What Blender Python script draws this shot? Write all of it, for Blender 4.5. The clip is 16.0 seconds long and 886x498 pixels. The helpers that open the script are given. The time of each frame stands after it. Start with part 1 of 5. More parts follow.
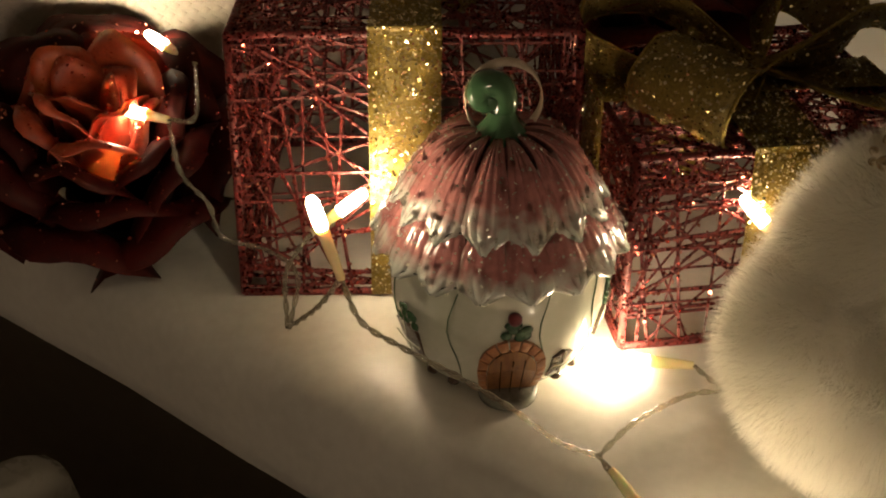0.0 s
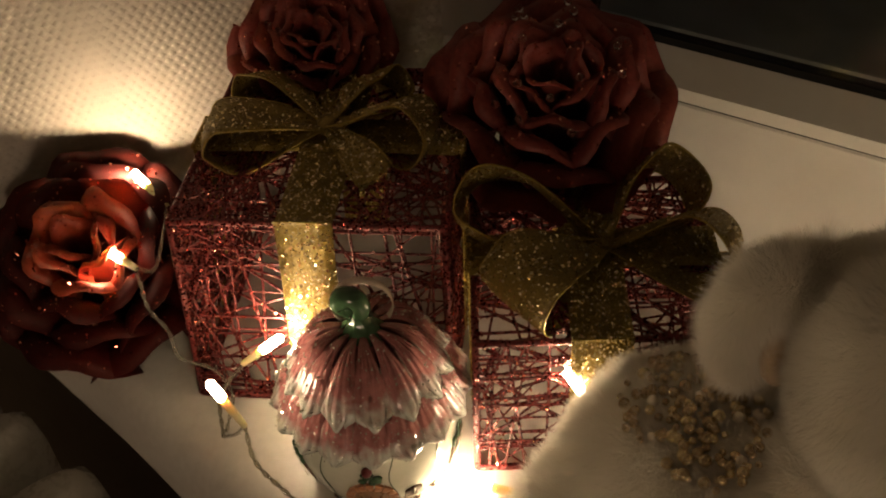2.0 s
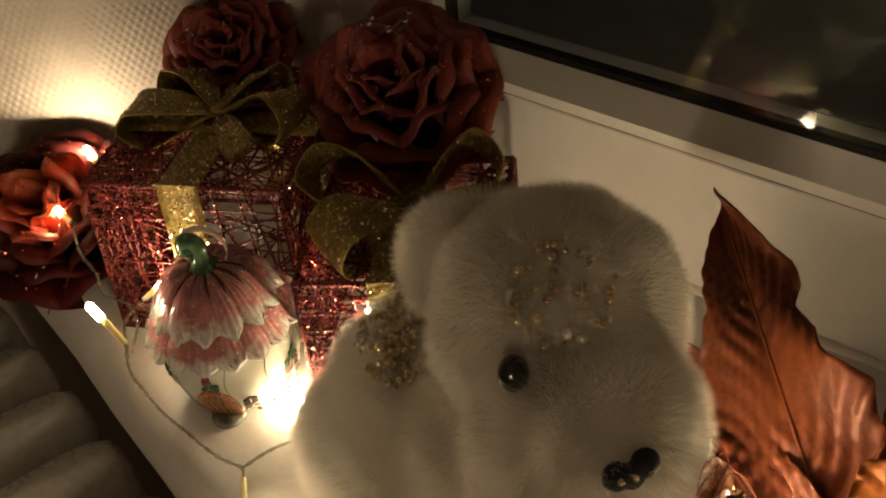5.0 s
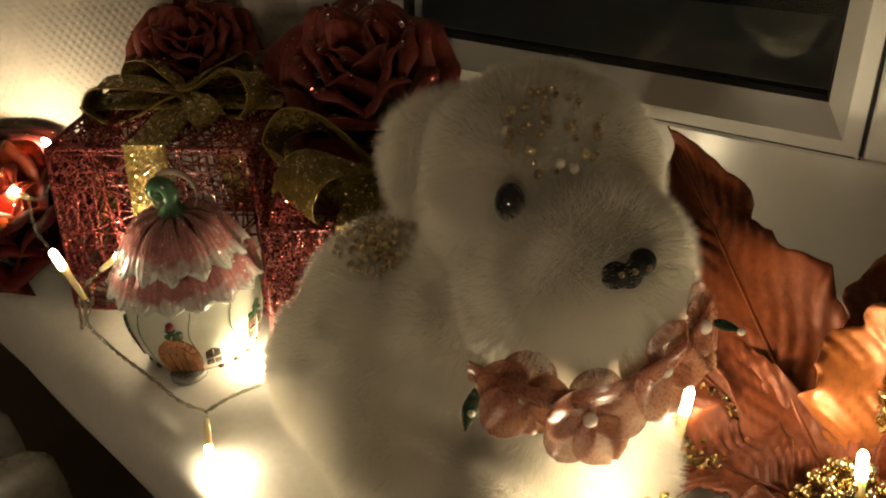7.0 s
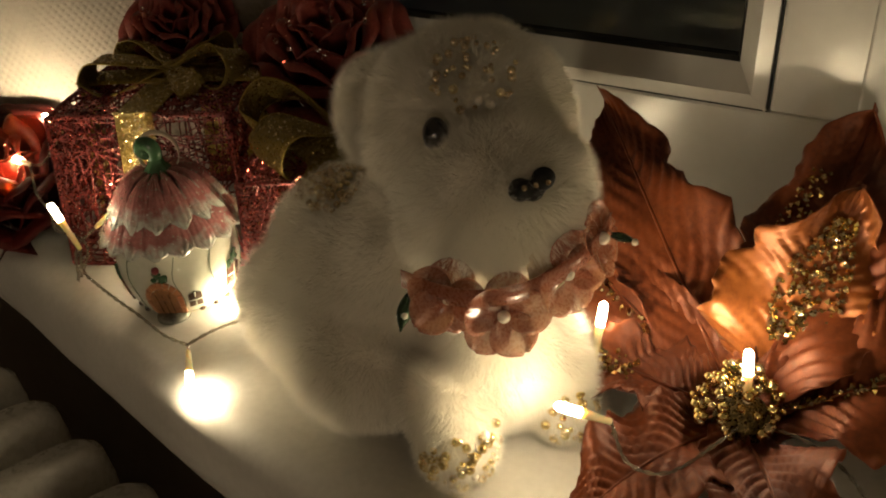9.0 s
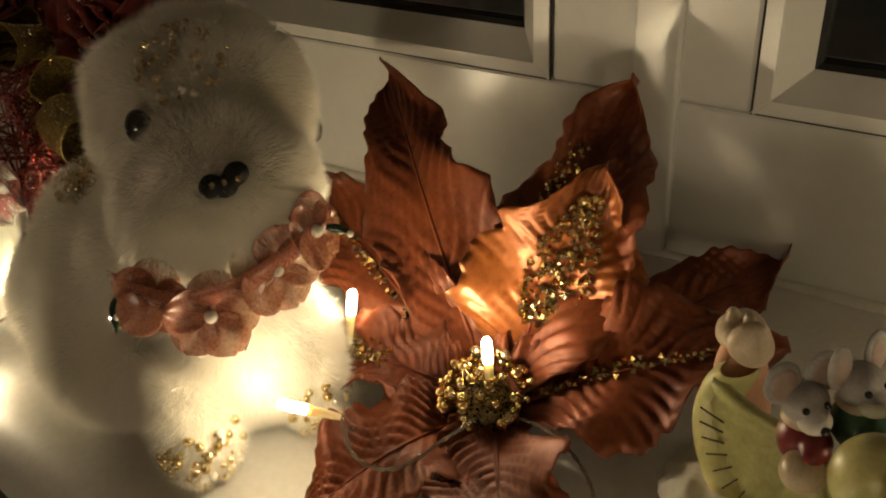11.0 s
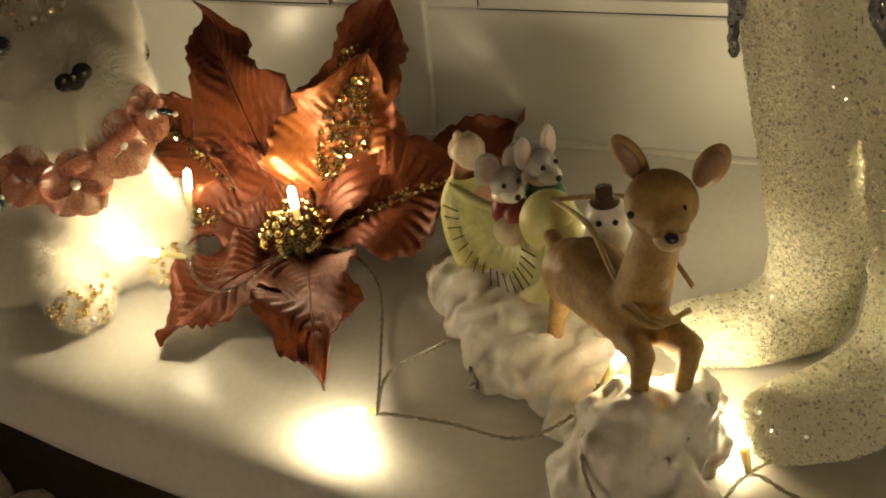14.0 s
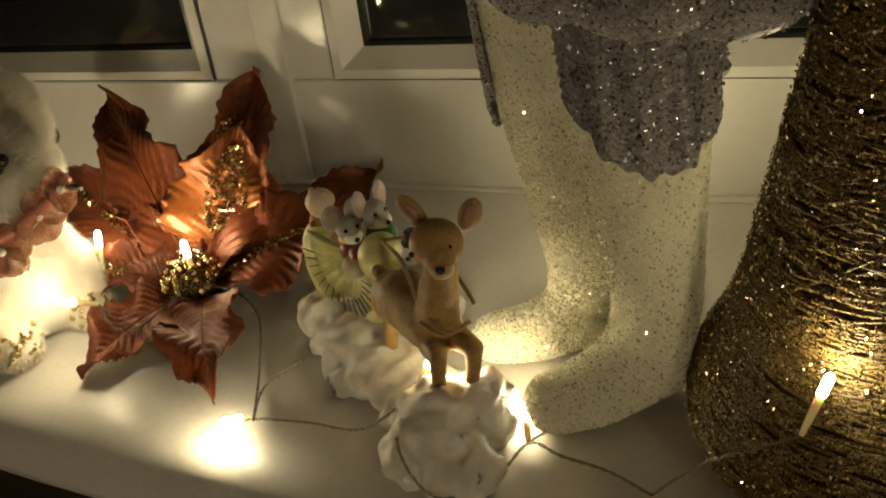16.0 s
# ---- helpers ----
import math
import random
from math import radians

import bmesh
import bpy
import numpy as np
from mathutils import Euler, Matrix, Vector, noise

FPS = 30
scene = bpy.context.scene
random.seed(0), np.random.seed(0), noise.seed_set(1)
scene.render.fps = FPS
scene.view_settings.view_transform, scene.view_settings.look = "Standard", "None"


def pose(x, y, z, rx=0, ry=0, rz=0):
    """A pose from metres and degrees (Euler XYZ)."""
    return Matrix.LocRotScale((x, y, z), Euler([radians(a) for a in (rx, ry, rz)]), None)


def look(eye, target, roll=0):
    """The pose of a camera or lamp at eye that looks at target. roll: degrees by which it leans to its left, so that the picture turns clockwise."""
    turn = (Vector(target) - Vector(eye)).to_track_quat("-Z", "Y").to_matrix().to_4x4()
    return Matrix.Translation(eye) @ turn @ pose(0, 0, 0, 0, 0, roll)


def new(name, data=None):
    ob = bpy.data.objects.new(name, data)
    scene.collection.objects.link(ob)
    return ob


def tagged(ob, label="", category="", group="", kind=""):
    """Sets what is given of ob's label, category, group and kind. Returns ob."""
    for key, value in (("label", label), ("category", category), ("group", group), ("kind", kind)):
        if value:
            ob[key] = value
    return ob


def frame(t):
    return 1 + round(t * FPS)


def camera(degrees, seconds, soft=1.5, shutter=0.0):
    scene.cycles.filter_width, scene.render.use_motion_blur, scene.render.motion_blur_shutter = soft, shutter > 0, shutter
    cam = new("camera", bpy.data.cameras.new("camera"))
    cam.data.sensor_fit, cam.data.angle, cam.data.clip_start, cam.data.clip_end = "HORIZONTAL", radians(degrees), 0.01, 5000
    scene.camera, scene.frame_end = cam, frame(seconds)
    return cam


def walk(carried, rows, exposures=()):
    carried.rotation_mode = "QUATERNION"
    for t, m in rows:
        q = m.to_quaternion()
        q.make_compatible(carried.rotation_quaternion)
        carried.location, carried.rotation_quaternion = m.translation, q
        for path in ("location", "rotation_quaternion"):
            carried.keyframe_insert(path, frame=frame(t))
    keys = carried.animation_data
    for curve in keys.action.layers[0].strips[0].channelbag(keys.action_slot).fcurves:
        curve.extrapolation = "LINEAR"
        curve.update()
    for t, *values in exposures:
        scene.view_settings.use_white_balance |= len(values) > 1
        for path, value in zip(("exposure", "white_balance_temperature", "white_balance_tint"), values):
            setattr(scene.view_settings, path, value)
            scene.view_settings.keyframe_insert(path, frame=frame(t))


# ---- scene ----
cam = camera(44.0, 16.0, soft=2.0)
PATH = [
    (0, (0.231, -0.215, 0.217), (-0.441, 1.327, -0.865), -0.2),
    (0.5, (0.251, -0.226, 0.237), (-0.458, 1.297, -0.849), -1.0),
    (1, (0.284, -0.242, 0.262), (-0.473, 1.248, -0.836), -3.0),
    (1.5, (0.311, -0.222, 0.303), (-0.476, 1.197, -0.867), -3.4),
    (2, (0.32, -0.166, 0.36), (-0.524, 1.072, -0.963), -5.0),
    (2.5, (0.331, -0.118, 0.388), (-0.525, 0.982, -1.046), -5.7),
    (3, (0.361, -0.072, 0.405), (-0.588, 0.853, -1.093), -11.5),
    (3.5, (0.396, -0.059, 0.41), (-0.592, 0.81, -1.096), -13.8),
    (4, (0.438, -0.076, 0.406), (-0.602, 0.838, -1.037), -14.0),
    (4.5, (0.484, -0.106, 0.395), (-0.608, 0.891, -0.951), -13.0),
    (4.7, (0.497, -0.124, 0.395), (-0.608, 0.894, -0.925), -12.1),
    (6.8, (0.509, -0.229, 0.312), (-0.551, 1.132, -0.701), -6.1),
    (7, (0.515, -0.237, 0.31), (-0.545, 1.126, -0.699), -5.9),
    (7.5, (0.518, -0.242, 0.308), (-0.538, 1.132, -0.689), -6.0),
    (8, (0.537, -0.26, 0.313), (-0.528, 1.111, -0.68), -6.1),
    (8.5, (0.556, -0.27, 0.312), (-0.523, 1.097, -0.671), -6.4),
    (9, (0.577, -0.277, 0.308), (-0.505, 1.088, -0.676), -6.8),
    (9.5, (0.592, -0.277, 0.3), (-0.496, 1.07, -0.701), -7.2),
    (10, (0.62, -0.258, 0.308), (-0.455, 1.079, -0.721), -7.0),
    (10.2, (0.631, -0.246, 0.318), (-0.429, 1.096, -0.721), -7.5),
    (12.3, (0.668, -0.157, 0.278), (-0.379, 1.121, -0.849), -10.6),
    (12.5, (0.678, -0.176, 0.279), (-0.313, 1.14, -0.855), -10.8),
    (13, (0.715, -0.218, 0.293), (-0.192, 1.182, -0.81), -11.6),
    (13.5, (0.744, -0.263, 0.309), (-0.119, 1.166, -0.793), -11.7),
    (14, (0.764, -0.315, 0.317), (-0.099, 1.114, -0.785), -11.4),
    (14.5, (0.773, -0.355, 0.338), (-0.109, 1.066, -0.758), -12.1),
    (15, (0.8, -0.379, 0.362), (-0.095, 1.052, -0.71), -12.5),
    (15.5, (0.831, -0.378, 0.364), (0.003, 1.087, -0.717), -12.9),
    (16, (0.869, -0.377, 0.382), (0.07, 1.096, -0.711), -13.9),
]
walk(cam, [(t, look(eye, target, roll)) for t, eye, target, roll in PATH],
     [(0, -0.36, 6600, 16), (1.5, -0.2, 6900, 21), (3.5, 0.0, 6900, 23), (4.5, 0.1, 6900, 21), (7, 0.05, 6500, 11), (9, -0.28, 6500, 11), (10, -0.34, 6500, 11), (12.5, 0.08, 6500, 10), (14, 0.24, 6500, 6), (15, 0.05, 6500, 5), (16, -0.08, 6500, 5)])

# ---- world and light: a dim room at night; the string lights do most of it ----
world = bpy.data.worlds.new("night")
world.use_nodes = True
world.node_tree.nodes["Background"].inputs["Color"].default_value = (0.55, 0.6, 0.75, 1)
world.node_tree.nodes["Background"].inputs["Strength"].default_value = 0.02
scene.world = world
scene.view_settings.exposure = 0.0
BULB_POWER = 1720.0
# strength of the unseen fill light added to the room
FILL_POWER = 21.0


# ---- materials ----
def nodes_of(name):
    m = bpy.data.materials.new(name)
    m.use_nodes = True
    return m, m.node_tree.nodes, m.node_tree.links, m.node_tree.nodes["Principled BSDF"]


def mat(name, a, b=None, rough=0.5, metal=0.0, scale=60.0, fine=600.0, bump=0.15, dist=0.0004, coat=0.0, sheen=0.0, sss=0.0, alpha=1.0, transmission=0.0, stretch=None, spread=0.0, spec=0.5, vary=0.08):
    """A surface with two scales of colour variation between a and b, and fine relief."""
    m, n, l, p = nodes_of(name)
    b = b or tuple(c * 0.8 for c in a)
    tc = n.new("ShaderNodeTexCoord")
    src = tc.outputs["Object"]
    if stretch:
        mp = n.new("ShaderNodeMapping")
        mp.inputs["Scale"].default_value = stretch
        l.new(src, mp.inputs["Vector"])
        src = mp.outputs["Vector"]
    big, small = n.new("ShaderNodeTexNoise"), n.new("ShaderNodeTexNoise")
    big.inputs["Scale"].default_value, small.inputs["Scale"].default_value = scale, fine
    small.inputs["Detail"].default_value = 6
    l.new(src, big.inputs["Vector"])
    l.new(src, small.inputs["Vector"])
    mixv = n.new("ShaderNodeMath")
    mixv.operation = "MULTIPLY_ADD"
    mixv.inputs[1].default_value = 0.4
    l.new(small.outputs["Fac"], mixv.inputs[0])
    half = n.new("ShaderNodeMath")
    half.operation = "MULTIPLY"
    half.inputs[1].default_value = 0.6
    l.new(big.outputs["Fac"], half.inputs[0])
    l.new(half.outputs[0], mixv.inputs[2])
    ramp = n.new("ShaderNodeValToRGB")
    ramp.color_ramp.elements[0].position, ramp.color_ramp.elements[1].position = 0.35, 0.65
    ramp.color_ramp.elements[0].color, ramp.color_ramp.elements[1].color = (*b, 1), (*a, 1)
    l.new(mixv.outputs[0], ramp.inputs["Fac"])
    col = ramp.outputs["Color"]
    if spread:
        info, hsv, mr = n.new("ShaderNodeObjectInfo"), n.new("ShaderNodeHueSaturation"), n.new("ShaderNodeMapRange")
        mr.inputs["To Min"].default_value, mr.inputs["To Max"].default_value = 1 - spread, 1 + spread
        l.new(info.outputs["Random"], mr.inputs["Value"])
        l.new(mr.outputs["Result"], hsv.inputs["Value"])
        l.new(col, hsv.inputs["Color"])
        col = hsv.outputs["Color"]
    l.new(col, p.inputs["Base Color"])
    rr = n.new("ShaderNodeMapRange")
    rr.inputs["To Min"].default_value, rr.inputs["To Max"].default_value = max(rough - vary, 0.02), min(rough + vary, 1)
    l.new(small.outputs["Fac"], rr.inputs["Value"])
    l.new(rr.outputs["Result"], p.inputs["Roughness"])
    p.inputs["Metallic"].default_value = metal
    p.inputs["Specular IOR Level"].default_value = spec
    p.inputs["Coat Weight"].default_value = coat
    p.inputs["Coat Roughness"].default_value = 0.08
    p.inputs["Sheen Weight"].default_value = sheen
    p.inputs["Subsurface Weight"].default_value = sss
    p.inputs["Subsurface Radius"].default_value = (1, 0.7, 0.5)
    p.inputs["Subsurface Scale"].default_value = 0.004
    p.inputs["Alpha"].default_value = alpha
    p.inputs["Transmission Weight"].default_value = transmission
    if bump:
        bp = n.new("ShaderNodeBump")
        bp.inputs["Strength"].default_value, bp.inputs["Distance"].default_value = bump, dist
        l.new(mixv.outputs[0], bp.inputs["Height"])
        l.new(bp.outputs["Normal"], p.inputs["Normal"])
    return m


def glitter(name, a, b, grain=1500.0, tilt=1.1, rough=0.18, metal=0.85, alpha=1.0, part_glitter=0.55):
    """Fine metal flakes, each tilted its own way, on a coloured ground."""
    m, n, l, p = nodes_of(name)
    tc, vo, geo = n.new("ShaderNodeTexCoord"), n.new("ShaderNodeTexVoronoi"), n.new("ShaderNodeNewGeometry")
    vo.inputs["Scale"].default_value = grain
    l.new(tc.outputs["Object"], vo.inputs["Vector"])
    sub, sc, add, nor = (n.new("ShaderNodeVectorMath") for _ in range(4))
    sub.operation, sc.operation, add.operation, nor.operation = "SUBTRACT", "SCALE", "ADD", "NORMALIZE"
    sub.inputs[1].default_value = (0.5, 0.5, 0.5)
    l.new(vo.outputs["Color"], sub.inputs[0])
    l.new(sub.outputs[0], sc.inputs[0])
    l.new(geo.outputs["Normal"], add.inputs[0])
    l.new(sc.outputs[0], add.inputs[1])
    l.new(add.outputs[0], nor.inputs[0])
    l.new(nor.outputs[0], p.inputs["Normal"])
    big = n.new("ShaderNodeTexNoise")
    big.inputs["Scale"].default_value = 70
    l.new(tc.outputs["Object"], big.inputs["Vector"])
    sep = n.new("ShaderNodeSeparateColor")
    l.new(vo.outputs["Color"], sep.inputs["Color"])
    mx = n.new("ShaderNodeMix")
    mx.data_type = "RGBA"
    mx.inputs["A"].default_value, mx.inputs["B"].default_value = (*b, 1), (*a, 1)
    l.new(sep.outputs["Red"], mx.inputs["Factor"])
    l.new(mx.outputs["Result"], p.inputs["Base Color"])
    gt = n.new("ShaderNodeMath")
    gt.operation = "LESS_THAN"
    gt.inputs[1].default_value = part_glitter
    l.new(sep.outputs["Green"], gt.inputs[0])
    tl = n.new("ShaderNodeMapRange")
    tl.inputs["To Min"].default_value, tl.inputs["To Max"].default_value = tilt * 0.3, tilt * 2
    l.new(gt.outputs[0], tl.inputs["Value"])
    l.new(tl.outputs["Result"], sc.inputs["Scale"])
    mr = n.new("ShaderNodeMapRange")
    mr.inputs["To Min"].default_value, mr.inputs["To Max"].default_value = 0.6, rough
    l.new(gt.outputs[0], mr.inputs["Value"])
    l.new(mr.outputs["Result"], p.inputs["Roughness"])
    mm = n.new("ShaderNodeMath")
    mm.operation = "MULTIPLY"
    mm.inputs[1].default_value = metal
    l.new(gt.outputs[0], mm.inputs[0])
    l.new(mm.outputs[0], p.inputs["Metallic"])
    p.inputs["Alpha"].default_value = alpha
    return m


def glow(name, colour, strength):
    m, n, l, p = nodes_of(name)
    p.inputs["Base Color"].default_value = (*colour, 1)
    p.inputs["Emission Color"].default_value = (*colour, 1)
    p.inputs["Emission Strength"].default_value = strength
    return m


def plush_hair(name, tint):
    """Soft pile: light scatters off and through each hair."""
    m, n, l, p = nodes_of(name)
    out = n["Material Output"]
    d, t, mx = n.new("ShaderNodeBsdfDiffuse"), n.new("ShaderNodeBsdfTranslucent"), n.new("ShaderNodeMixShader")
    tc, nz, ramp = n.new("ShaderNodeTexCoord"), n.new("ShaderNodeTexNoise"), n.new("ShaderNodeValToRGB")
    nz.inputs["Scale"].default_value = 45
    ramp.color_ramp.elements[0].color, ramp.color_ramp.elements[1].color = (*(c * 0.9 for c in tint), 1), (*tint, 1)
    l.new(tc.outputs["Object"], nz.inputs["Vector"])
    l.new(nz.outputs["Fac"], ramp.inputs["Fac"])
    for s in (d, t):
        l.new(ramp.outputs["Color"], s.inputs["Color"])
    mx.inputs["Fac"].default_value = 0.35
    l.new(d.outputs[0], mx.inputs[1])
    l.new(t.outputs[0], mx.inputs[2])
    l.new(mx.outputs[0], out.inputs["Surface"])
    return m


def grains(name, dark, pale, mirror=0.35, rough=0.16, ior=1.5, metal=0.95):
    """Coarse glitter: each grain its own tone, some of them mirror-bright."""
    m, n, l, p = nodes_of(name)
    geo, ramp, gt, wn = n.new("ShaderNodeNewGeometry"), n.new("ShaderNodeValToRGB"), n.new("ShaderNodeMath"), n.new("ShaderNodeTexWhiteNoise")
    ramp.color_ramp.elements[0].color, ramp.color_ramp.elements[1].color = (*dark, 1), (*pale, 1)
    l.new(geo.outputs["Random Per Island"], ramp.inputs["Fac"])
    l.new(ramp.outputs["Color"], p.inputs["Base Color"])
    wn.noise_dimensions = "1D"
    l.new(geo.outputs["Random Per Island"], wn.inputs["W"])
    gt.operation = "LESS_THAN"
    gt.inputs[1].default_value = mirror
    l.new(wn.outputs["Value"], gt.inputs[0])
    mm = n.new("ShaderNodeMath")
    mm.operation, mm.inputs[1].default_value = "MULTIPLY", metal
    l.new(gt.outputs[0], mm.inputs[0])
    l.new(mm.outputs[0], p.inputs["Metallic"])
    p.inputs["Roughness"].default_value, p.inputs["IOR"].default_value = rough, ior
    return m


def clear(name, tint, rough=0.05, ior=1.45):
    m, n, l, p = nodes_of(name)
    p.inputs["Base Color"].default_value = (*tint, 1)
    p.inputs["Transmission Weight"].default_value = 1.0
    p.inputs["Roughness"].default_value, p.inputs["IOR"].default_value = rough, ior
    return m


def wallpaper(name):
    """Painted woven-glass paper: a lattice of small raised knots."""
    m, n, l, p = nodes_of(name)
    tc, mp = n.new("ShaderNodeTexCoord"), n.new("ShaderNodeMapping")
    mp.inputs["Rotation"].default_value = (0, 0, 0)
    mp.inputs["Scale"].default_value = (1, 1, 1)
    l.new(tc.outputs["Object"], mp.inputs["Vector"])
    nz = n.new("ShaderNodeTexNoise")
    nz.inputs["Scale"].default_value = 90
    l.new(tc.outputs["Object"], nz.inputs["Vector"])
    ramp = n.new("ShaderNodeValToRGB")
    ramp.color_ramp.elements[0].color, ramp.color_ramp.elements[1].color = (0.42, 0.38, 0.325, 1), (0.53, 0.485, 0.415, 1)
    l.new(nz.outputs["Fac"], ramp.inputs["Fac"])
    l.new(ramp.outputs["Color"], p.inputs["Base Color"])
    p.inputs["Roughness"].default_value = 0.65
    bp = n.new("ShaderNodeBump")
    bp.inputs["Strength"].default_value, bp.inputs["Distance"].default_value = 0.25, 0.0003
    fine = n.new("ShaderNodeTexNoise")
    fine.inputs["Scale"].default_value = 900
    l.new(tc.outputs["Object"], fine.inputs["Vector"])
    l.new(fine.outputs["Fac"], bp.inputs["Height"])
    l.new(bp.outputs["Normal"], p.inputs["Normal"])
    return m


M_SILL = mat("sill_paint", (0.68, 0.655, 0.605), (0.57, 0.545, 0.50), rough=0.36, scale=14, fine=240, bump=0.06)
M_PVC = mat("white_pvc", (0.63, 0.62, 0.59), (0.585, 0.575, 0.55), rough=0.25, scale=9, fine=120, bump=0.0, vary=0.03)
M_GASKET = mat("black_rubber", (0.010, 0.010, 0.010), rough=0.75, bump=0.1)
M_PAPER = wallpaper("woven_wallpaper")
M_WALL = mat("room_paint", (0.38, 0.34, 0.29), (0.32, 0.29, 0.24), rough=0.8, scale=3, fine=80)
M_FLOOR = mat("room_floor", (0.13, 0.085, 0.055), (0.09, 0.055, 0.036), rough=0.5, scale=4, fine=60, stretch=(1, 8, 1))
M_RAD = mat("radiator_enamel", (0.62, 0.60, 0.54), (0.54, 0.52, 0.46), rough=0.28, scale=20, fine=200, bump=0.04, coat=0.3)
M_SHUTTER = mat("dark_outside", (0.30, 0.30, 0.27), (0.2, 0.2, 0.18), rough=0.6, scale=5, fine=60)
M_RED = glitter("red_glitter_thread", (0.19, 0.022, 0.018), (0.065, 0.006, 0.006), part_glitter=0.25, grain=1100, tilt=1.2, rough=0.2)
M_GOLD = glitter("gold_glitter_ribbon", (0.28, 0.195, 0.034), (0.18, 0.122, 0.019), grain=1700, tilt=0.5, rough=0.3, alpha=0.97, part_glitter=0.30)
M_SPARK = grains("gold_glitter", (0.80, 0.62, 0.24), (1.0, 0.92, 0.66), mirror=0.95, rough=0.17, ior=2.3)
M_REDSPARK = grains("red_glitter", (0.50, 0.07, 0.05), (0.95, 0.42, 0.30), mirror=0.95, rough=0.17, ior=2.3)
M_GOLDPLAIN = glitter("gold_ribbon_gauze", (0.29, 0.205, 0.044), (0.19, 0.13, 0.026), grain=1500, tilt=0.8, rough=0.15, metal=0.9, alpha=0.92, part_glitter=0.05)
M_GOLDBEAD = mat("gold_sequin", (0.90, 0.74, 0.36), (0.68, 0.50, 0.20), rough=0.14, metal=1.0, scale=300)
M_SILVERBEAD = mat("champagne_bead", (0.70, 0.58, 0.38), (0.48, 0.37, 0.21), rough=0.12, metal=0.9, scale=300)
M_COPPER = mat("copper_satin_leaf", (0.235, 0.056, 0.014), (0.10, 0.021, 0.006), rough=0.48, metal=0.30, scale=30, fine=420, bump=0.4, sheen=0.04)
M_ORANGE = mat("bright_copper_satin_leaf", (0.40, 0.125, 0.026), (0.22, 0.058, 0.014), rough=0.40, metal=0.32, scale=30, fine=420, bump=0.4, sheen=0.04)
M_ROSE = mat("dusky_red_petal", (0.23, 0.046, 0.037), (0.11, 0.017, 0.014), rough=0.5, scale=40, fine=500, bump=0.3, sheen=0.05, sss=0.15, spec=0.25)
# left rose: shade of its outer petals and bulb glow within, as petal colours
M_ROSESHADED = mat("shaded_red_petal", (0.055, 0.0045, 0.003), (0.022, 0.002, 0.0015), rough=0.6, scale=40, fine=500, bump=0.3, sss=0.1, spec=0.15)
M_ROSELIT = mat("bulb_lit_red_petal", (0.42, 0.07, 0.03), (0.20, 0.025, 0.015), rough=0.4, scale=40, fine=500, bump=0.3, sss=0.5)
M_FUR = mat("white_plush", (0.90, 0.86, 0.77), (0.84, 0.80, 0.70), rough=0.9, scale=60, fine=1100, bump=0.45, dist=0.0006, sheen=0.5)
M_HAIR = plush_hair("white_plush_pile", (0.96, 0.93, 0.85))
M_EARIN = mat("beige_plush", (0.56, 0.44, 0.30), (0.42, 0.32, 0.2), rough=0.9, scale=80, fine=900, bump=0.8)
M_NOSE = mat("black_stitched_wool", (0.016, 0.015, 0.015), (0.007, 0.007, 0.007), rough=0.62, scale=300, fine=1500, bump=0.3, spec=0.2)
M_BLACK = mat("black_plastic", (0.012, 0.012, 0.014), (0.02, 0.02, 0.022), rough=0.12, coat=0.6, bump=0)
M_PINKPETAL = mat("pink_organza", (0.46, 0.175, 0.105), (0.30, 0.095, 0.055), rough=0.28, scale=120, fine=900, bump=0.2, sss=0.2, alpha=0.66)
M_CREAMPETAL = mat("cream_satin", (0.78, 0.66, 0.45), (0.6, 0.45, 0.28), rough=0.3, scale=120, fine=900, bump=0.2, alpha=0.9)
M_PEARL = mat("pearl", (0.86, 0.80, 0.68), (0.75, 0.68, 0.56), rough=0.1, coat=1.0, scale=300, bump=0)
M_EMERALD = mat("green_rhinestone_leaf", (0.03, 0.07, 0.03), (0.01, 0.03, 0.015), rough=0.15, metal=0.4, scale=400, fine=1500, bump=0.8, coat=0.6)
M_CERAMIC = mat("cream_glaze", (0.72, 0.72, 0.62), (0.62, 0.64, 0.52), rough=0.16, scale=45, fine=300, bump=0.1, coat=0.5)
M_PINKROOF = mat("pink_glaze", (0.52, 0.20, 0.20), (0.36, 0.11, 0.12), rough=0.2, scale=120, fine=500, bump=0.3, coat=0.5)
M_GREEN = mat("green_glaze", (0.07, 0.16, 0.075), (0.035, 0.085, 0.04), rough=0.14, scale=80, fine=300, bump=0.15, coat=0.6)
M_STONE = mat("grey_glaze", (0.16, 0.16, 0.13), (0.09, 0.09, 0.075), rough=0.25, scale=90, coat=0.4)


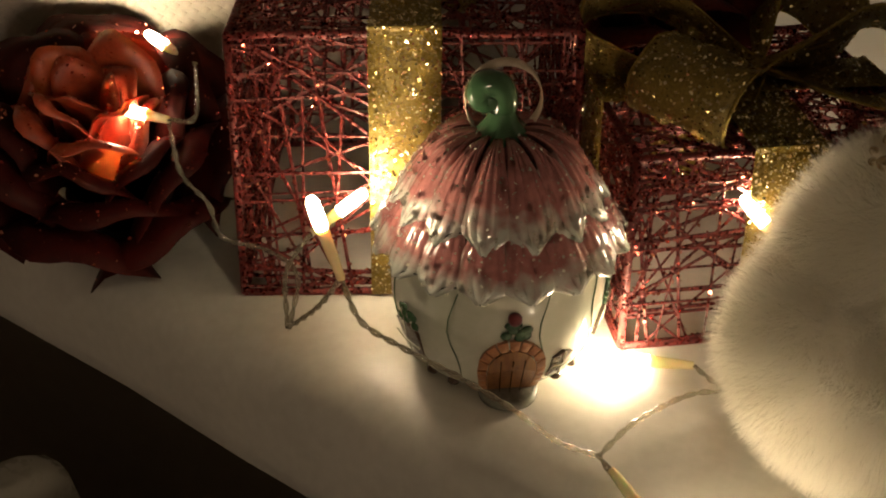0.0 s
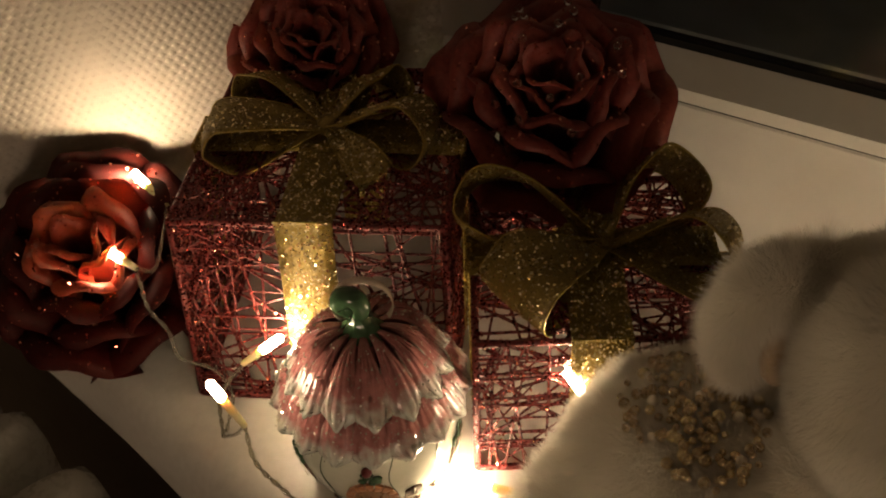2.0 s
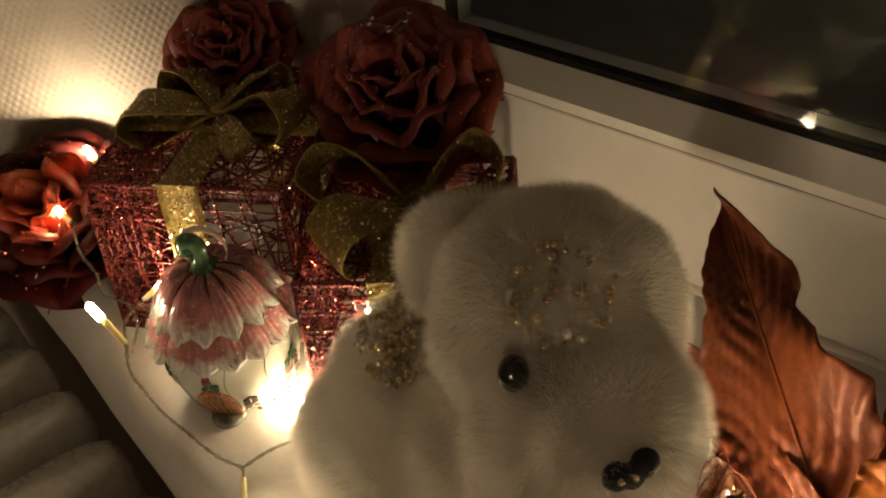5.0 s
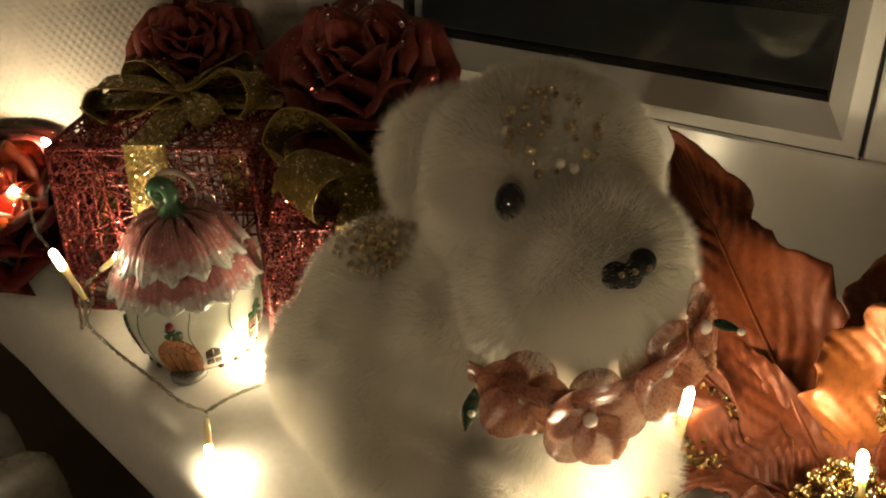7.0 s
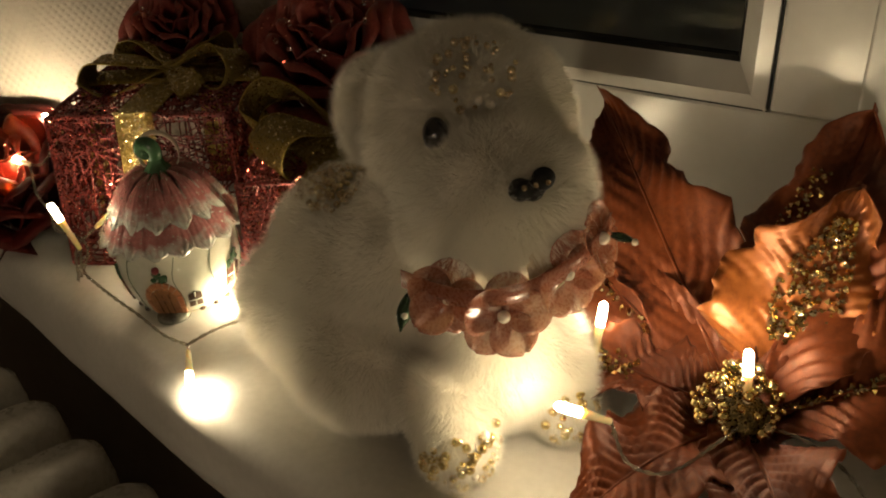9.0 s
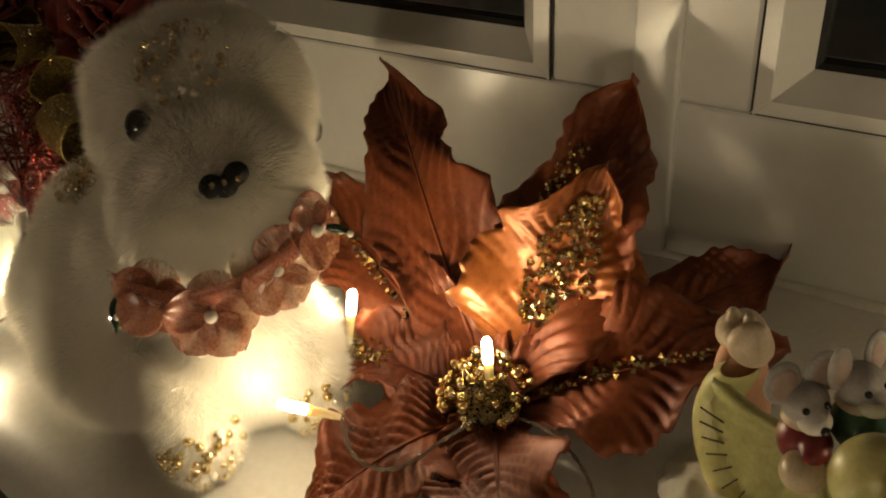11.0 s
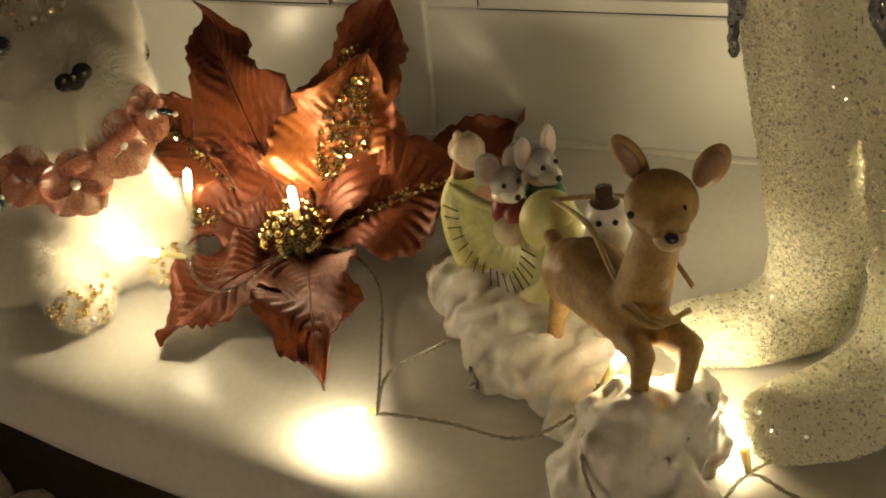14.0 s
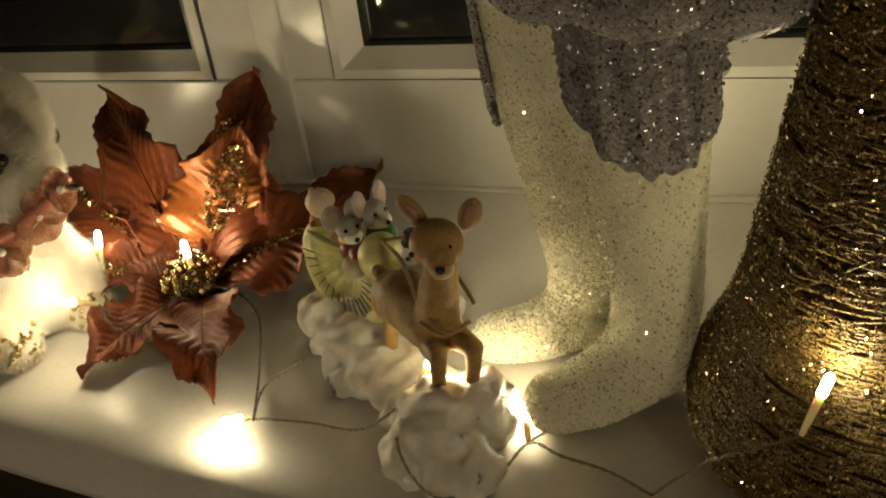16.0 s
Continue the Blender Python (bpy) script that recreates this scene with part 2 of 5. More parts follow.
def rimmed(name, inner, outer):
    """Glaze that pales towards a petal's rim, unevenly."""
    m = mat(name, inner, tuple(c * 0.62 for c in inner), rough=0.18, scale=160, fine=600, bump=0.35, coat=0.6)
    n, l = m.node_tree.nodes, m.node_tree.links
    p = n["Principled BSDF"]
    src = p.inputs["Base Color"].links[0].from_socket
    at, nz, tc, ad, mr, mx = n.new("ShaderNodeAttribute"), n.new("ShaderNodeTexNoise"), n.new("ShaderNodeTexCoord"), n.new("ShaderNodeMath"), n.new("ShaderNodeMapRange"), n.new("ShaderNodeMix")
    at.attribute_name = "rim"
    nz.inputs["Scale"].default_value = 190
    l.new(tc.outputs["Object"], nz.inputs["Vector"])
    ad.operation, ad.inputs[1].default_value = "MULTIPLY_ADD", 0.45
    l.new(nz.outputs["Fac"], ad.inputs[0])
    l.new(at.outputs["Fac"], ad.inputs[2])
    mr.inputs["From Min"].default_value, mr.inputs["From Max"].default_value = 0.96, 1.18
    l.new(ad.outputs[0], mr.inputs["Value"])
    mx.data_type = "RGBA"
    l.new(mr.outputs["Result"], mx.inputs["Factor"])
    l.new(src, mx.inputs["A"])
    mx.inputs["B"].default_value = (*outer, 1)
    l.new(mx.outputs["Result"], p.inputs["Base Color"])
    return m


M_ROOF = rimmed("pink_petal_glaze", (0.54, 0.215, 0.205), (0.58, 0.60, 0.54))
M_DOOR = mat("painted_door", (0.36, 0.17, 0.06), (0.18, 0.07, 0.03), rough=0.3, scale=200, fine=800, stretch=(1, 1, 0.1), coat=0.4)
M_BRICKP = mat("painted_brick_arch", (0.50, 0.22, 0.09), (0.34, 0.13, 0.06), rough=0.3, scale=300, coat=0.4)
M_BROWN = mat("dark_brown_glaze", (0.09, 0.05, 0.03), (0.05, 0.03, 0.02), rough=0.25, coat=0.4)
M_SATIN = mat("cream_satin_ribbon", (0.72, 0.62, 0.50), (0.6, 0.5, 0.4), rough=0.25, scale=100, fine=900)
M_SNOW = mat("white_resin_snow", (0.78, 0.75, 0.68), (0.62, 0.58, 0.50), rough=0.45, scale=70, fine=500, bump=0.5, sss=0.2)
M_DEER = mat("brown_resin", (0.43, 0.275, 0.105), (0.23, 0.135, 0.048), rough=0.5, scale=95, fine=500, bump=0.5, spec=0.35)
M_DEERPALE = mat("pale_resin", (0.58, 0.48, 0.34), (0.42, 0.33, 0.21), rough=0.4, scale=80, fine=700, bump=0.3, coat=0.15)
M_EARPINK = mat("dull_pink_resin", (0.38, 0.29, 0.245), (0.28, 0.20, 0.165), rough=0.4, scale=90, fine=500, bump=0.3)
M_EARBROWN = mat("brown_pink_resin", (0.30, 0.17, 0.09), (0.2, 0.11, 0.06), rough=0.4, scale=80, fine=700, bump=0.3)
M_CHEST = mat("fawn_resin", (0.45, 0.34, 0.20), (0.36, 0.26, 0.14), rough=0.4, scale=80, fine=700, bump=0.3)
M_LEMON = mat("yellow_green_resin", (0.68, 0.64, 0.28), (0.50, 0.48, 0.20), rough=0.35, scale=70, fine=500, bump=0.3, coat=0.2, sss=0.2)
M_LEMONIN = mat("olive_resin", (0.46, 0.44, 0.18), (0.30, 0.29, 0.11), rough=0.4, scale=120, fine=500, bump=0.4)
M_PEACH = mat("peach_resin", (0.60, 0.33, 0.20), (0.48, 0.24, 0.15), rough=0.4, scale=90, fine=500, bump=0.3)
M_MOUSE = mat("grey_resin", (0.42, 0.395, 0.37), (0.27, 0.25, 0.235), rough=0.45, scale=120, fine=700, bump=0.4)
M_REDCOAT = mat("red_resin", (0.20, 0.022, 0.025), (0.12, 0.013, 0.014), rough=0.35, scale=120, coat=0.2)
M_GREENCOAT = mat("green_resin", (0.045, 0.13, 0.07), (0.03, 0.08, 0.045), rough=0.35, scale=120, coat=0.2)
M_ROPE = mat("tan_cord", (0.42, 0.29, 0.11), (0.28, 0.18, 0.06), rough=0.5, scale=300, fine=1200, bump=0.6)
M_FROST = mat("frosted_cloth", (0.88, 0.85, 0.66), (0.76, 0.72, 0.52), rough=0.5, scale=90, fine=700, bump=0.8, dist=0.001)
M_GRAIN = plush_hair("coarse_white_glitter", (0.97, 0.95, 0.80))
M_FLAKE = grains("silver_glitter_flake", (0.80, 0.76, 0.62), (1.0, 0.97, 0.84), mirror=0.8, rough=0.12, metal=0.5, ior=2.3)
M_SEQUIN = grains("silver_sequin", (0.20, 0.19, 0.19), (0.9, 0.88, 0.84), mirror=0.7, rough=0.1)
M_LACE = glitter("silver_grey_sequin_net", (0.24, 0.225, 0.225), (0.09, 0.085, 0.087), grain=900, tilt=0.7, rough=0.25, part_glitter=0.16)
M_THREAD = glitter("gold_cord", (0.20, 0.132, 0.034), (0.05, 0.030, 0.008), grain=1300, tilt=0.7, rough=0.26, part_glitter=0.30)
M_CONE = mat("dark_gold_core", (0.11, 0.072, 0.022), (0.05, 0.032, 0.011), rough=0.6, scale=60)
M_BULB = glow("warm_white_led", (1.0, 0.81, 0.49), BULB_POWER)
M_BULBSIDE = glow("warm_white_led_side", (1.0, 0.83, 0.53), BULB_POWER * 0.035)
M_STEM = mat("frosted_bulb_stem", (0.92, 0.80, 0.52), (0.85, 0.72, 0.45), rough=0.2, bump=0, sss=0.6, alpha=0.85)
M_WIRE = mat("clear_wire", (0.62, 0.58, 0.48), (0.48, 0.43, 0.34), rough=0.08, metal=0.0, scale=200, bump=0, coat=1.0, transmission=0.8)
M_DROP = clear("clear_crystal", (1.0, 0.97, 0.93), rough=0.03)
M_GLASS = clear("window_glass", (0.9, 0.95, 0.93), rough=0.0)
M_FILL = glow("fill_light_glow", (1.0, 0.78, 0.52), FILL_POWER)


# ---- mesh helpers ----
class Mesh:
    """Collects vertices and faces of one part."""

    def __init__(self):
        self.v, self.f, self.m = [], [], []

    def add(self, verts, faces, slot=0):
        k = len(self.v)
        self.v.extend(tuple(p) for p in verts)
        self.f.extend(tuple(i + k for i in f) for f in faces)
        self.m.extend([slot] * len(faces))
        return self

    def grid(self, fn, nu, nv, wrap=False, slot=0):
        verts = [fn(i / nu, j / nv) for i in range(nu if wrap else nu + 1) for j in range(nv + 1)]
        n = nu if wrap else nu + 1
        faces = [(i * (nv + 1) + j, ((i + 1) % n) * (nv + 1) + j, ((i + 1) % n) * (nv + 1) + j + 1, i * (nv + 1) + j + 1) for i in range(nu) for j in range(nv)]
        return self.add(verts, faces, slot)

    def tube(self, points, radius, sides=6, slot=0, caps=True):
        pts = [Vector(p) for p in points]
        n = len(pts)
        rad = radius if isinstance(radius, (list, tuple)) else [radius] * n
        up, verts = None, []
        for i, p in enumerate(pts):
            d = (pts[min(i + 1, n - 1)] - pts[max(i - 1, 0)]).normalized()
            if up is None:
                up = d.orthogonal().normalized()
            up = (up - d * up.dot(d))
            up = up.normalized() if up.length > 1e-6 else d.orthogonal().normalized()
            side = d.cross(up)
            verts += [p + (up * math.cos(a) + side * math.sin(a)) * rad[i] for a in (2 * math.pi * k / sides for k in range(sides))]
        faces = [(i * sides + k, i * sides + (k + 1) % sides, (i + 1) * sides + (k + 1) % sides, (i + 1) * sides + k) for i in range(n - 1) for k in range(sides)]
        if caps:
            faces += [tuple(reversed(range(sides))), tuple(range((n - 1) * sides, n * sides))]
        return self.add(verts, faces, slot)

    def lathe(self, profile, seg=32, at=(0, 0, 0), slot=0, wobble=0.0):
        at = Vector(at)
        n = len(profile)
        verts = []
        for i in range(seg):
            a = 2 * math.pi * i / seg
            for r, z in profile:
                k = 1 + wobble * noise.noise(Vector((math.cos(a) * 2, math.sin(a) * 2, z * 60)))
                verts.append(at + Vector((math.cos(a) * r * k, math.sin(a) * r * k, z)))
        faces = [(i * n + j, ((i + 1) % seg) * n + j, ((i + 1) % seg) * n + j + 1, i * n + j + 1) for i in range(seg) for j in range(n - 1)]
        return self.add(verts, faces, slot)

    def ball(self, c, r, m=None, seg=12, rings=8, slot=0):
        c = Vector(c)
        r = Vector(r) if not isinstance(r, (int, float)) else Vector((r, r, r))
        m = m or Matrix.Identity(3)

        def fn(u, v):
            a, b = 2 * math.pi * u, math.pi * (v - 0.5)
            return c + m @ Vector((math.cos(a) * math.cos(b) * r.x, math.sin(a) * math.cos(b) * r.y, math.sin(b) * r.z))
        return self.grid(fn, seg, rings, wrap=True, slot=slot)

    def box(self, lo, hi, m=None, slot=0, bevel=0.0):
        bm = bmesh.new()
        bmesh.ops.create_cube(bm, size=1)
        lo, hi = Vector(lo), Vector(hi)
        for v in bm.verts:
            v.co = Vector((lo[i] + (v.co[i] + 0.5) * (hi[i] - lo[i]) for i in range(3)))
        if bevel:
            bmesh.ops.bevel(bm, geom=bm.edges[:], offset=bevel, segments=2, affect="EDGES")
        bm.verts.index_update()
        vs = [(m @ v.co) if m else v.co.copy() for v in bm.verts]
        fs = [tuple(v.index for v in f.verts) for f in bm.faces]
        bm.free()
        return self.add(vs, fs, slot)

    def data(self, name, mats, smooth=True):
        me = bpy.data.meshes.new(name)
        me.from_pydata(self.v, [], self.f)
        for mm in mats:
            me.materials.append(mm)
        if len(mats) > 1:
            me.polygons.foreach_set("material_index", self.m)
        me.polygons.foreach_set("use_smooth", [smooth] * len(me.polygons))
        me.update()
        bm = bmesh.new()
        bm.from_mesh(me)
        bmesh.ops.recalc_face_normals(bm, faces=bm.faces[:])
        bm.to_mesh(me)
        bm.free()
        return me


def part(name, made, material, parent=None, label="", smooth=True, solid=0.0, kind=""):
    """Links a Mesh (or mesh data) as one object, under its thing or part."""
    mats = material if isinstance(material, (list, tuple)) else [material]
    if isinstance(made, Mesh):
        me = made.data(name, mats, smooth)
    else:
        me = made
        if not me.materials:
            for mm in mats:
                me.materials.append(mm)
    ob = new(name, me)
    if parent:
        ob.parent = parent
        ob.matrix_parent_inverse = Matrix.Translation(parent.matrix_basis.translation).inverted()
    if solid:
        md = ob.modifiers.new("thickness", "SOLIDIFY")
        md.thickness, md.offset = solid, 0
    return tagged(ob, label, kind=kind)


def thing(name, at, label, category, group="", kind=""):
    ob = new(name)
    ob.empty_display_size = 0.01
    ob.matrix_basis = Matrix.Translation(at)
    return tagged(ob, label, category, group, kind)


def smooth_line(points, steps=8):
    """A curve through the points."""
    p = [Vector(q) for q in points]
    p = [p[0] * 2 - p[1]] + p + [p[-1] * 2 - p[-2]]
    out = []
    for i in range(1, len(p) - 2):
        a, b, c, d = p[i - 1:i + 3]
        for k in range(steps):
            t = k / steps
            out.append(0.5 * ((2 * b) + (c - a) * t + (2 * a - 5 * b + 4 * c - d) * t * t + (3 * b - a - 3 * c + d) * t ** 3))
    return out + [p[-2]]


def blob(shapes, voxel=0.002, smooth=6, rough=0.0, seed=0):
    """One skin round several ellipsoids: (centre, radii, euler degrees) or (a, b, radius a, radius b) for a limb."""
    b = Mesh()
    for s in shapes:
        if len(s) == 4:
            a, c = Vector(s[0]), Vector(s[1])
            n = max(4, int((c - a).length / min(s[2], s[3]) * 2))
            b.tube([a.lerp(c, i / n) for i in range(n + 1)], [s[2] + (s[3] - s[2]) * i / n for i in range(n + 1)], 14)
            b.ball(a, s[2], seg=14, rings=8)
            b.ball(c, s[3], seg=14, rings=8)
        else:
            e = Euler([radians(q) for q in s[2]]).to_matrix() if len(s) > 2 else None
            b.ball(s[0], s[1], e, seg=24, rings=16)
    me = b.data("blob", [M_FUR])
    ob = new("blob", me)
    r = ob.modifiers.new("skin", "REMESH")
    r.mode, r.voxel_size = "VOXEL", voxel
    q = ob.modifiers.new("soft", "SMOOTH")
    q.factor, q.iterations = 0.6, smooth
    out = bpy.data.meshes.new_from_object(ob.evaluated_get(bpy.context.evaluated_depsgraph_get()))
    bpy.data.objects.remove(ob)
    bpy.data.meshes.remove(me)
    if rough:
        for v in out.vertices:
            v.co += v.normal * rough * noise.noise(v.co * 90 + Vector((seed, 0, 0)))
    out.materials.clear()
    out.polygons.foreach_set("use_smooth", [True] * len(out.polygons))
    out.update()
    return out


def scatter(me, n, seed, keep=None):
    """Random places on a mesh, with normals, even by area."""
    rng = np.random.RandomState(seed)
    me.calc_loop_triangles()
    tri = np.array([t.vertices[:] for t in me.loop_triangles])
    co = np.array([v.co[:] for v in me.vertices])
    a, b, c = co[tri[:, 0]], co[tri[:, 1]], co[tri[:, 2]]
    nn = np.cross(b - a, c - a)
    area = np.linalg.norm(nn, axis=1)
    pick = rng.choice(len(tri), n, p=area / area.sum())
    u, v = rng.rand(n), rng.rand(n)
    flip = u + v > 1
    u[flip], v[flip] = 1 - u[flip], 1 - v[flip]
    p = a[pick] + (b - a)[pick] * u[:, None] + (c - a)[pick] * v[:, None]
    nr = nn[pick] / area[pick][:, None]
    if keep is not None:
        k = keep(p)
        p, nr = p[k], nr[k]
    return p, nr, rng


def pile(me, n, length, seed, lean=(0, 0, -0.45), width=0.00012, keep=None):
    """Soft plush hairs standing on a mesh, combed in loose tufts, each turned outwards."""
    p, nr, rng = scatter(me, n, seed, keep)
    k = len(p)
    q = p * 130 + seed
    tuft = np.stack([np.sin(q[:, 0] + 1.7 * np.sin(q[:, 1] * 0.8)) + np.sin(q[:, 2] * 2.3 + q[:, 1]), np.sin(q[:, 1] * 1.1 + 1.9 * np.sin(q[:, 2] * 0.9)) + np.sin(q[:, 0] * 2.1 - q[:, 2]), np.sin(q[:, 2] * 1.2 + 1.6 * np.sin(q[:, 0] * 0.7)) + np.sin(q[:, 1] * 1.9 + q[:, 0])], 1)
    d = nr * 0.55 + rng.normal(0, 0.24, (k, 3)) + 0.16 * tuft + np.array(lean)
    d /= np.linalg.norm(d, axis=1)[:, None]
    s = np.cross(d, nr + rng.normal(0, 0.25, (k, 3)))
    s /= np.linalg.norm(s, axis=1)[:, None]
    ln = length * (0.55 + 0.75 * rng.rand(k))[:, None]
    base = p - nr * 0.0004
    v = np.stack([base - s * width, base + s * width, base + d * ln + nr * ln * 0.12], 1).reshape(-1, 3)
    tris = (np.arange(k)[:, None] * 3 + np.array([[0, 1, 2]])).tolist()
    out = bpy.data.meshes.new("pile")
    out.from_pydata(v.tolist(), [], tris)
    out.polygons.foreach_set("use_smooth", [True] * len(out.polygons))
    return out


OCTA = [(1, 0, 0), (-1, 0, 0), (0, 1, 0), (0, -1, 0), (0, 0, 1), (0, 0, -1)]
OCTF = [(0, 2, 4), (2, 1, 4), (1, 3, 4), (3, 0, 4), (2, 0, 5), (1, 2, 5), (3, 1, 5), (0, 3, 5)]


def crumbs(places, normals, size, rng, sink=0.3, shape=(OCTA, OCTF)):
    """Many small faceted beads in one mesh."""
    v, f = [], []
    for p, nr in zip(places, normals):
        s = size * (0.55 + 0.9 * rng.rand())
        e = Euler(rng.rand(3) * 6.3).to_matrix()
        c = Vector(p) + Vector(nr) * s * (1 - sink * 2)
        k = len(v)
        v += [tuple(c + e @ Vector(o) * s) for o in shape[0]]
        f += [(a + k, b + k, d + k) for a, b, d in shape[1]]
    me = bpy.data.meshes.new("beads")
    me.from_pydata(v, [], f)
    return me


def flakes(places, normals, size, rng, tilt=0.55, lift=0.0002):
    """Many thin glitter plates, each lying at its own slant."""
    p, nr = np.array([tuple(q) for q in places]), np.array([tuple(q) for q in normals])
    k = len(p)
    d = nr + rng.normal(0, tilt, (k, 3))
    d /= np.linalg.norm(d, axis=1)[:, None]
    a = np.cross(d, rng.normal(0, 1, (k, 3)))
    a /= np.linalg.norm(a, axis=1)[:, None]
    b = np.cross(d, a)
    r = (size * (0.5 + 0.9 * rng.rand(k) ** 2))[:, None]
    c = p + nr * (lift + r * 0.3)
    v = np.stack([c + a * r, c + b * r * 0.8, c - a * r, c - b * r * 0.8], 1).reshape(-1, 3)
    me = bpy.data.meshes.new("flakes")
    me.from_pydata(v.tolist(), [], (np.arange(k)[:, None] * 4 + np.array([[0, 1, 2, 3]])).tolist())
    return me


TETRA = [(1, 1, 1), (1, -1, -1), (-1, 1, -1), (-1, -1, 1)]
TETF = [(0, 1, 2), (0, 3, 1), (0, 2, 3), (1, 3, 2)]


# ---- the window, the sill and the room ----
FRONT = [(-0.30, 0.085), (-0.12, 0.052), (0.0, 0.026), (0.06, 0.010), (0.12, -0.004), (0.20, -0.024), (0.28, -0.040), (0.38, -0.055), (0.52, -0.069), (0.62, -0.079), (0.9, -0.10), (1.5, -0.14)]


def front_y(x):
    return float(np.interp(x, [p[0] for p in FRONT], [p[1] for p in FRONT]))


def win(x, z, out=0.0):
    """A place on the window's inner face, out metres behind it."""
    return Vector((x + 0.10 * (z - 0.082), 0.2305 - 0.035 * x + out, z))


sill = Mesh()


def sill_fn(u, v):
    x = -0.30 + 1.8 * u
    yf = front_y(x)
    back = 0.40
    prof = [(back, -0.048), (yf + 0.004, -0.048), (yf - 0.001, -0.044), (yf - 0.003, -0.034), (yf - 0.002, -0.020), (yf, -0.012), (yf + 0.003, -0.0072), (yf + 0.007, -0.0038), (yf + 0.012, -0.0016), (yf + 0.019, -0.0004), (yf + 0.027, 0.0), (back, 0.0)]
    y, z = prof[min(int(round(v * 11)), 11)]
    return Vector((x, y, z))


sill.grid(sill_fn, 60, 11)
tagged(part("sill", sill, M_SILL), "cream painted window sill with rounded front edge", "window sill", kind="structure")

under = Mesh().box((-0.6, 0.115, -1.0), (1.6, 0.5, -0.048))
tagged(part("wall_under_window", under, M_WALL, smooth=False), "dim painted wall below the window sill", "wall", kind="structure")

# window frame: bottom rail, left stile, mullion and top rail, a sloped bead, a black gasket and glass for each light
FB, TOP = 0.0830, 0.95
LIGHTS = [(0.112, 0.400), (0.499, 1.02)]
wf = thing("window_1", (0.4, 0.23, 0.0), "white plastic window frame with two dark panes", "window", kind="structure")


def bar(name, x0, x1, z0, z1, out0, out1, mt, parent, bevel=0.002):
    b = Mesh().box((0, 0, 0), (1, 1, 1))
    b.v = [tuple(win(x0 + (x1 - x0) * p[0], z0 + (z1 - z0) * p[2], out0 + (out1 - out0) * p[1])) for p in b.v]
    ob = part(name, b, mt, parent, smooth=False)
    if bevel:
        md = ob.modifiers.new("edge", "BEVEL")
        md.width, md.segments = bevel, 2
    return ob


bar("bottom_rail", 0.02, 1.2, -0.03, FB, 0.0, 0.06, M_PVC, wf)
bar("left_stile", 0.02, LIGHTS[0][0], FB, TOP, 0.0, 0.06, M_PVC, wf)
bar("mullion", 0.4, 0.499, FB, TOP, 0.0, 0.06, M_PVC, wf)
bar("mullion_cover", 0.443, 0.466, 0.002, TOP, -0.004, 0.004, M_PVC, wf, 0.0015)
bar("right_stile", LIGHTS[1][1], 1.2, FB, TOP, 0.0, 0.06, M_PVC, wf)
bar("top_rail", 0.02, 1.2, TOP, TOP + 0.1, 0.0, 0.06, M_PVC, wf)
for x0, x1 in LIGHTS:
    w, h, zt = 0.0200, 0.0185, TOP
    corners = [(x0, FB), (x1, FB), (x1, zt), (x0, zt)]
    inner = [(x0 + w, FB + h), (x1 - w, FB + h), (x1 - w, zt - h), (x0 + w, zt - h)]
    mid = [(x0 + 0.0075, FB + 0.0075), (x1 - 0.0075, FB + 0.0075), (x1 - 0.0075, zt - 0.0075), (x0 + 0.0075, zt - 0.0075)]
    names = ("bottom_bead", "side_bead", "top_bead", "side_bead")
    for k in range(4):
        a, b = k, (k + 1) % 4
        jx, jz = [(0, 1), (-1, 0), (0, -1), (1, 0)][k]
        part("joint_line", Mesh().add([win(*corners[a], -0.0006), win(*corners[b], -0.0006), win(corners[b][0] + jx * 0.0012, corners[b][1] + jz * 0.0012, -0.0006), win(corners[a][0] + jx * 0.0012, corners[a][1] + jz * 0.0012, -0.0006)], [(0, 1, 2, 3)]), M_GASKET, wf, smooth=False)
        bd = Mesh()
        g = 0.0013
        ring = [(corners, 0.004), (corners, -0.0015), (mid, -0.003), (inner, 0.010), (inner, 0.026)]
        sx, sz = [(0, 1), (-1, 0), (0, -1), (1, 0)][k]
        va = [win(c[a][0] + sx * g, c[a][1] + sz * g, o) for c, o in ring]
        vb = [win(c[b][0] + sx * g, c[b][1] + sz * g, o) for c, o in ring]
        bd.add(va + vb, [(i, i + 1, 5 + i + 1, 5 + i) for i in range(4)])
        part(names[k], bd, M_PVC, wf, smooth=False)
        gk = Mesh()
        gi = [(inner[i][0] + (0.0035 if i in (0, 3) else -0.0035), inner[i][1] + (0.0035 if i < 2 else -0.0035)) for i in range(4)]
        gk.add([win(*inner[a], 0.009), win(*inner[b], 0.009), win(*gi[b], 0.0125), win(*gi[a], 0.0125), win(*gi[b], 0.020), win(*gi[a], 0.020)], [(0, 1, 2, 3), (3, 2, 4, 5)])
        part("gasket", gk, M_GASKET, wf, smooth=False)
    pane = part("pane", Mesh().add([win(x0 + w, FB + h, 0.0155), win(x1 - w, FB + h, 0.0155), win(x1 - w, zt - h, 0.0155), win(x0 + w, zt - h, 0.0155)], [(0, 1, 2, 3)]), M_GLASS, wf, smooth=False, solid=0.004)
    pane.visible_shadow = False

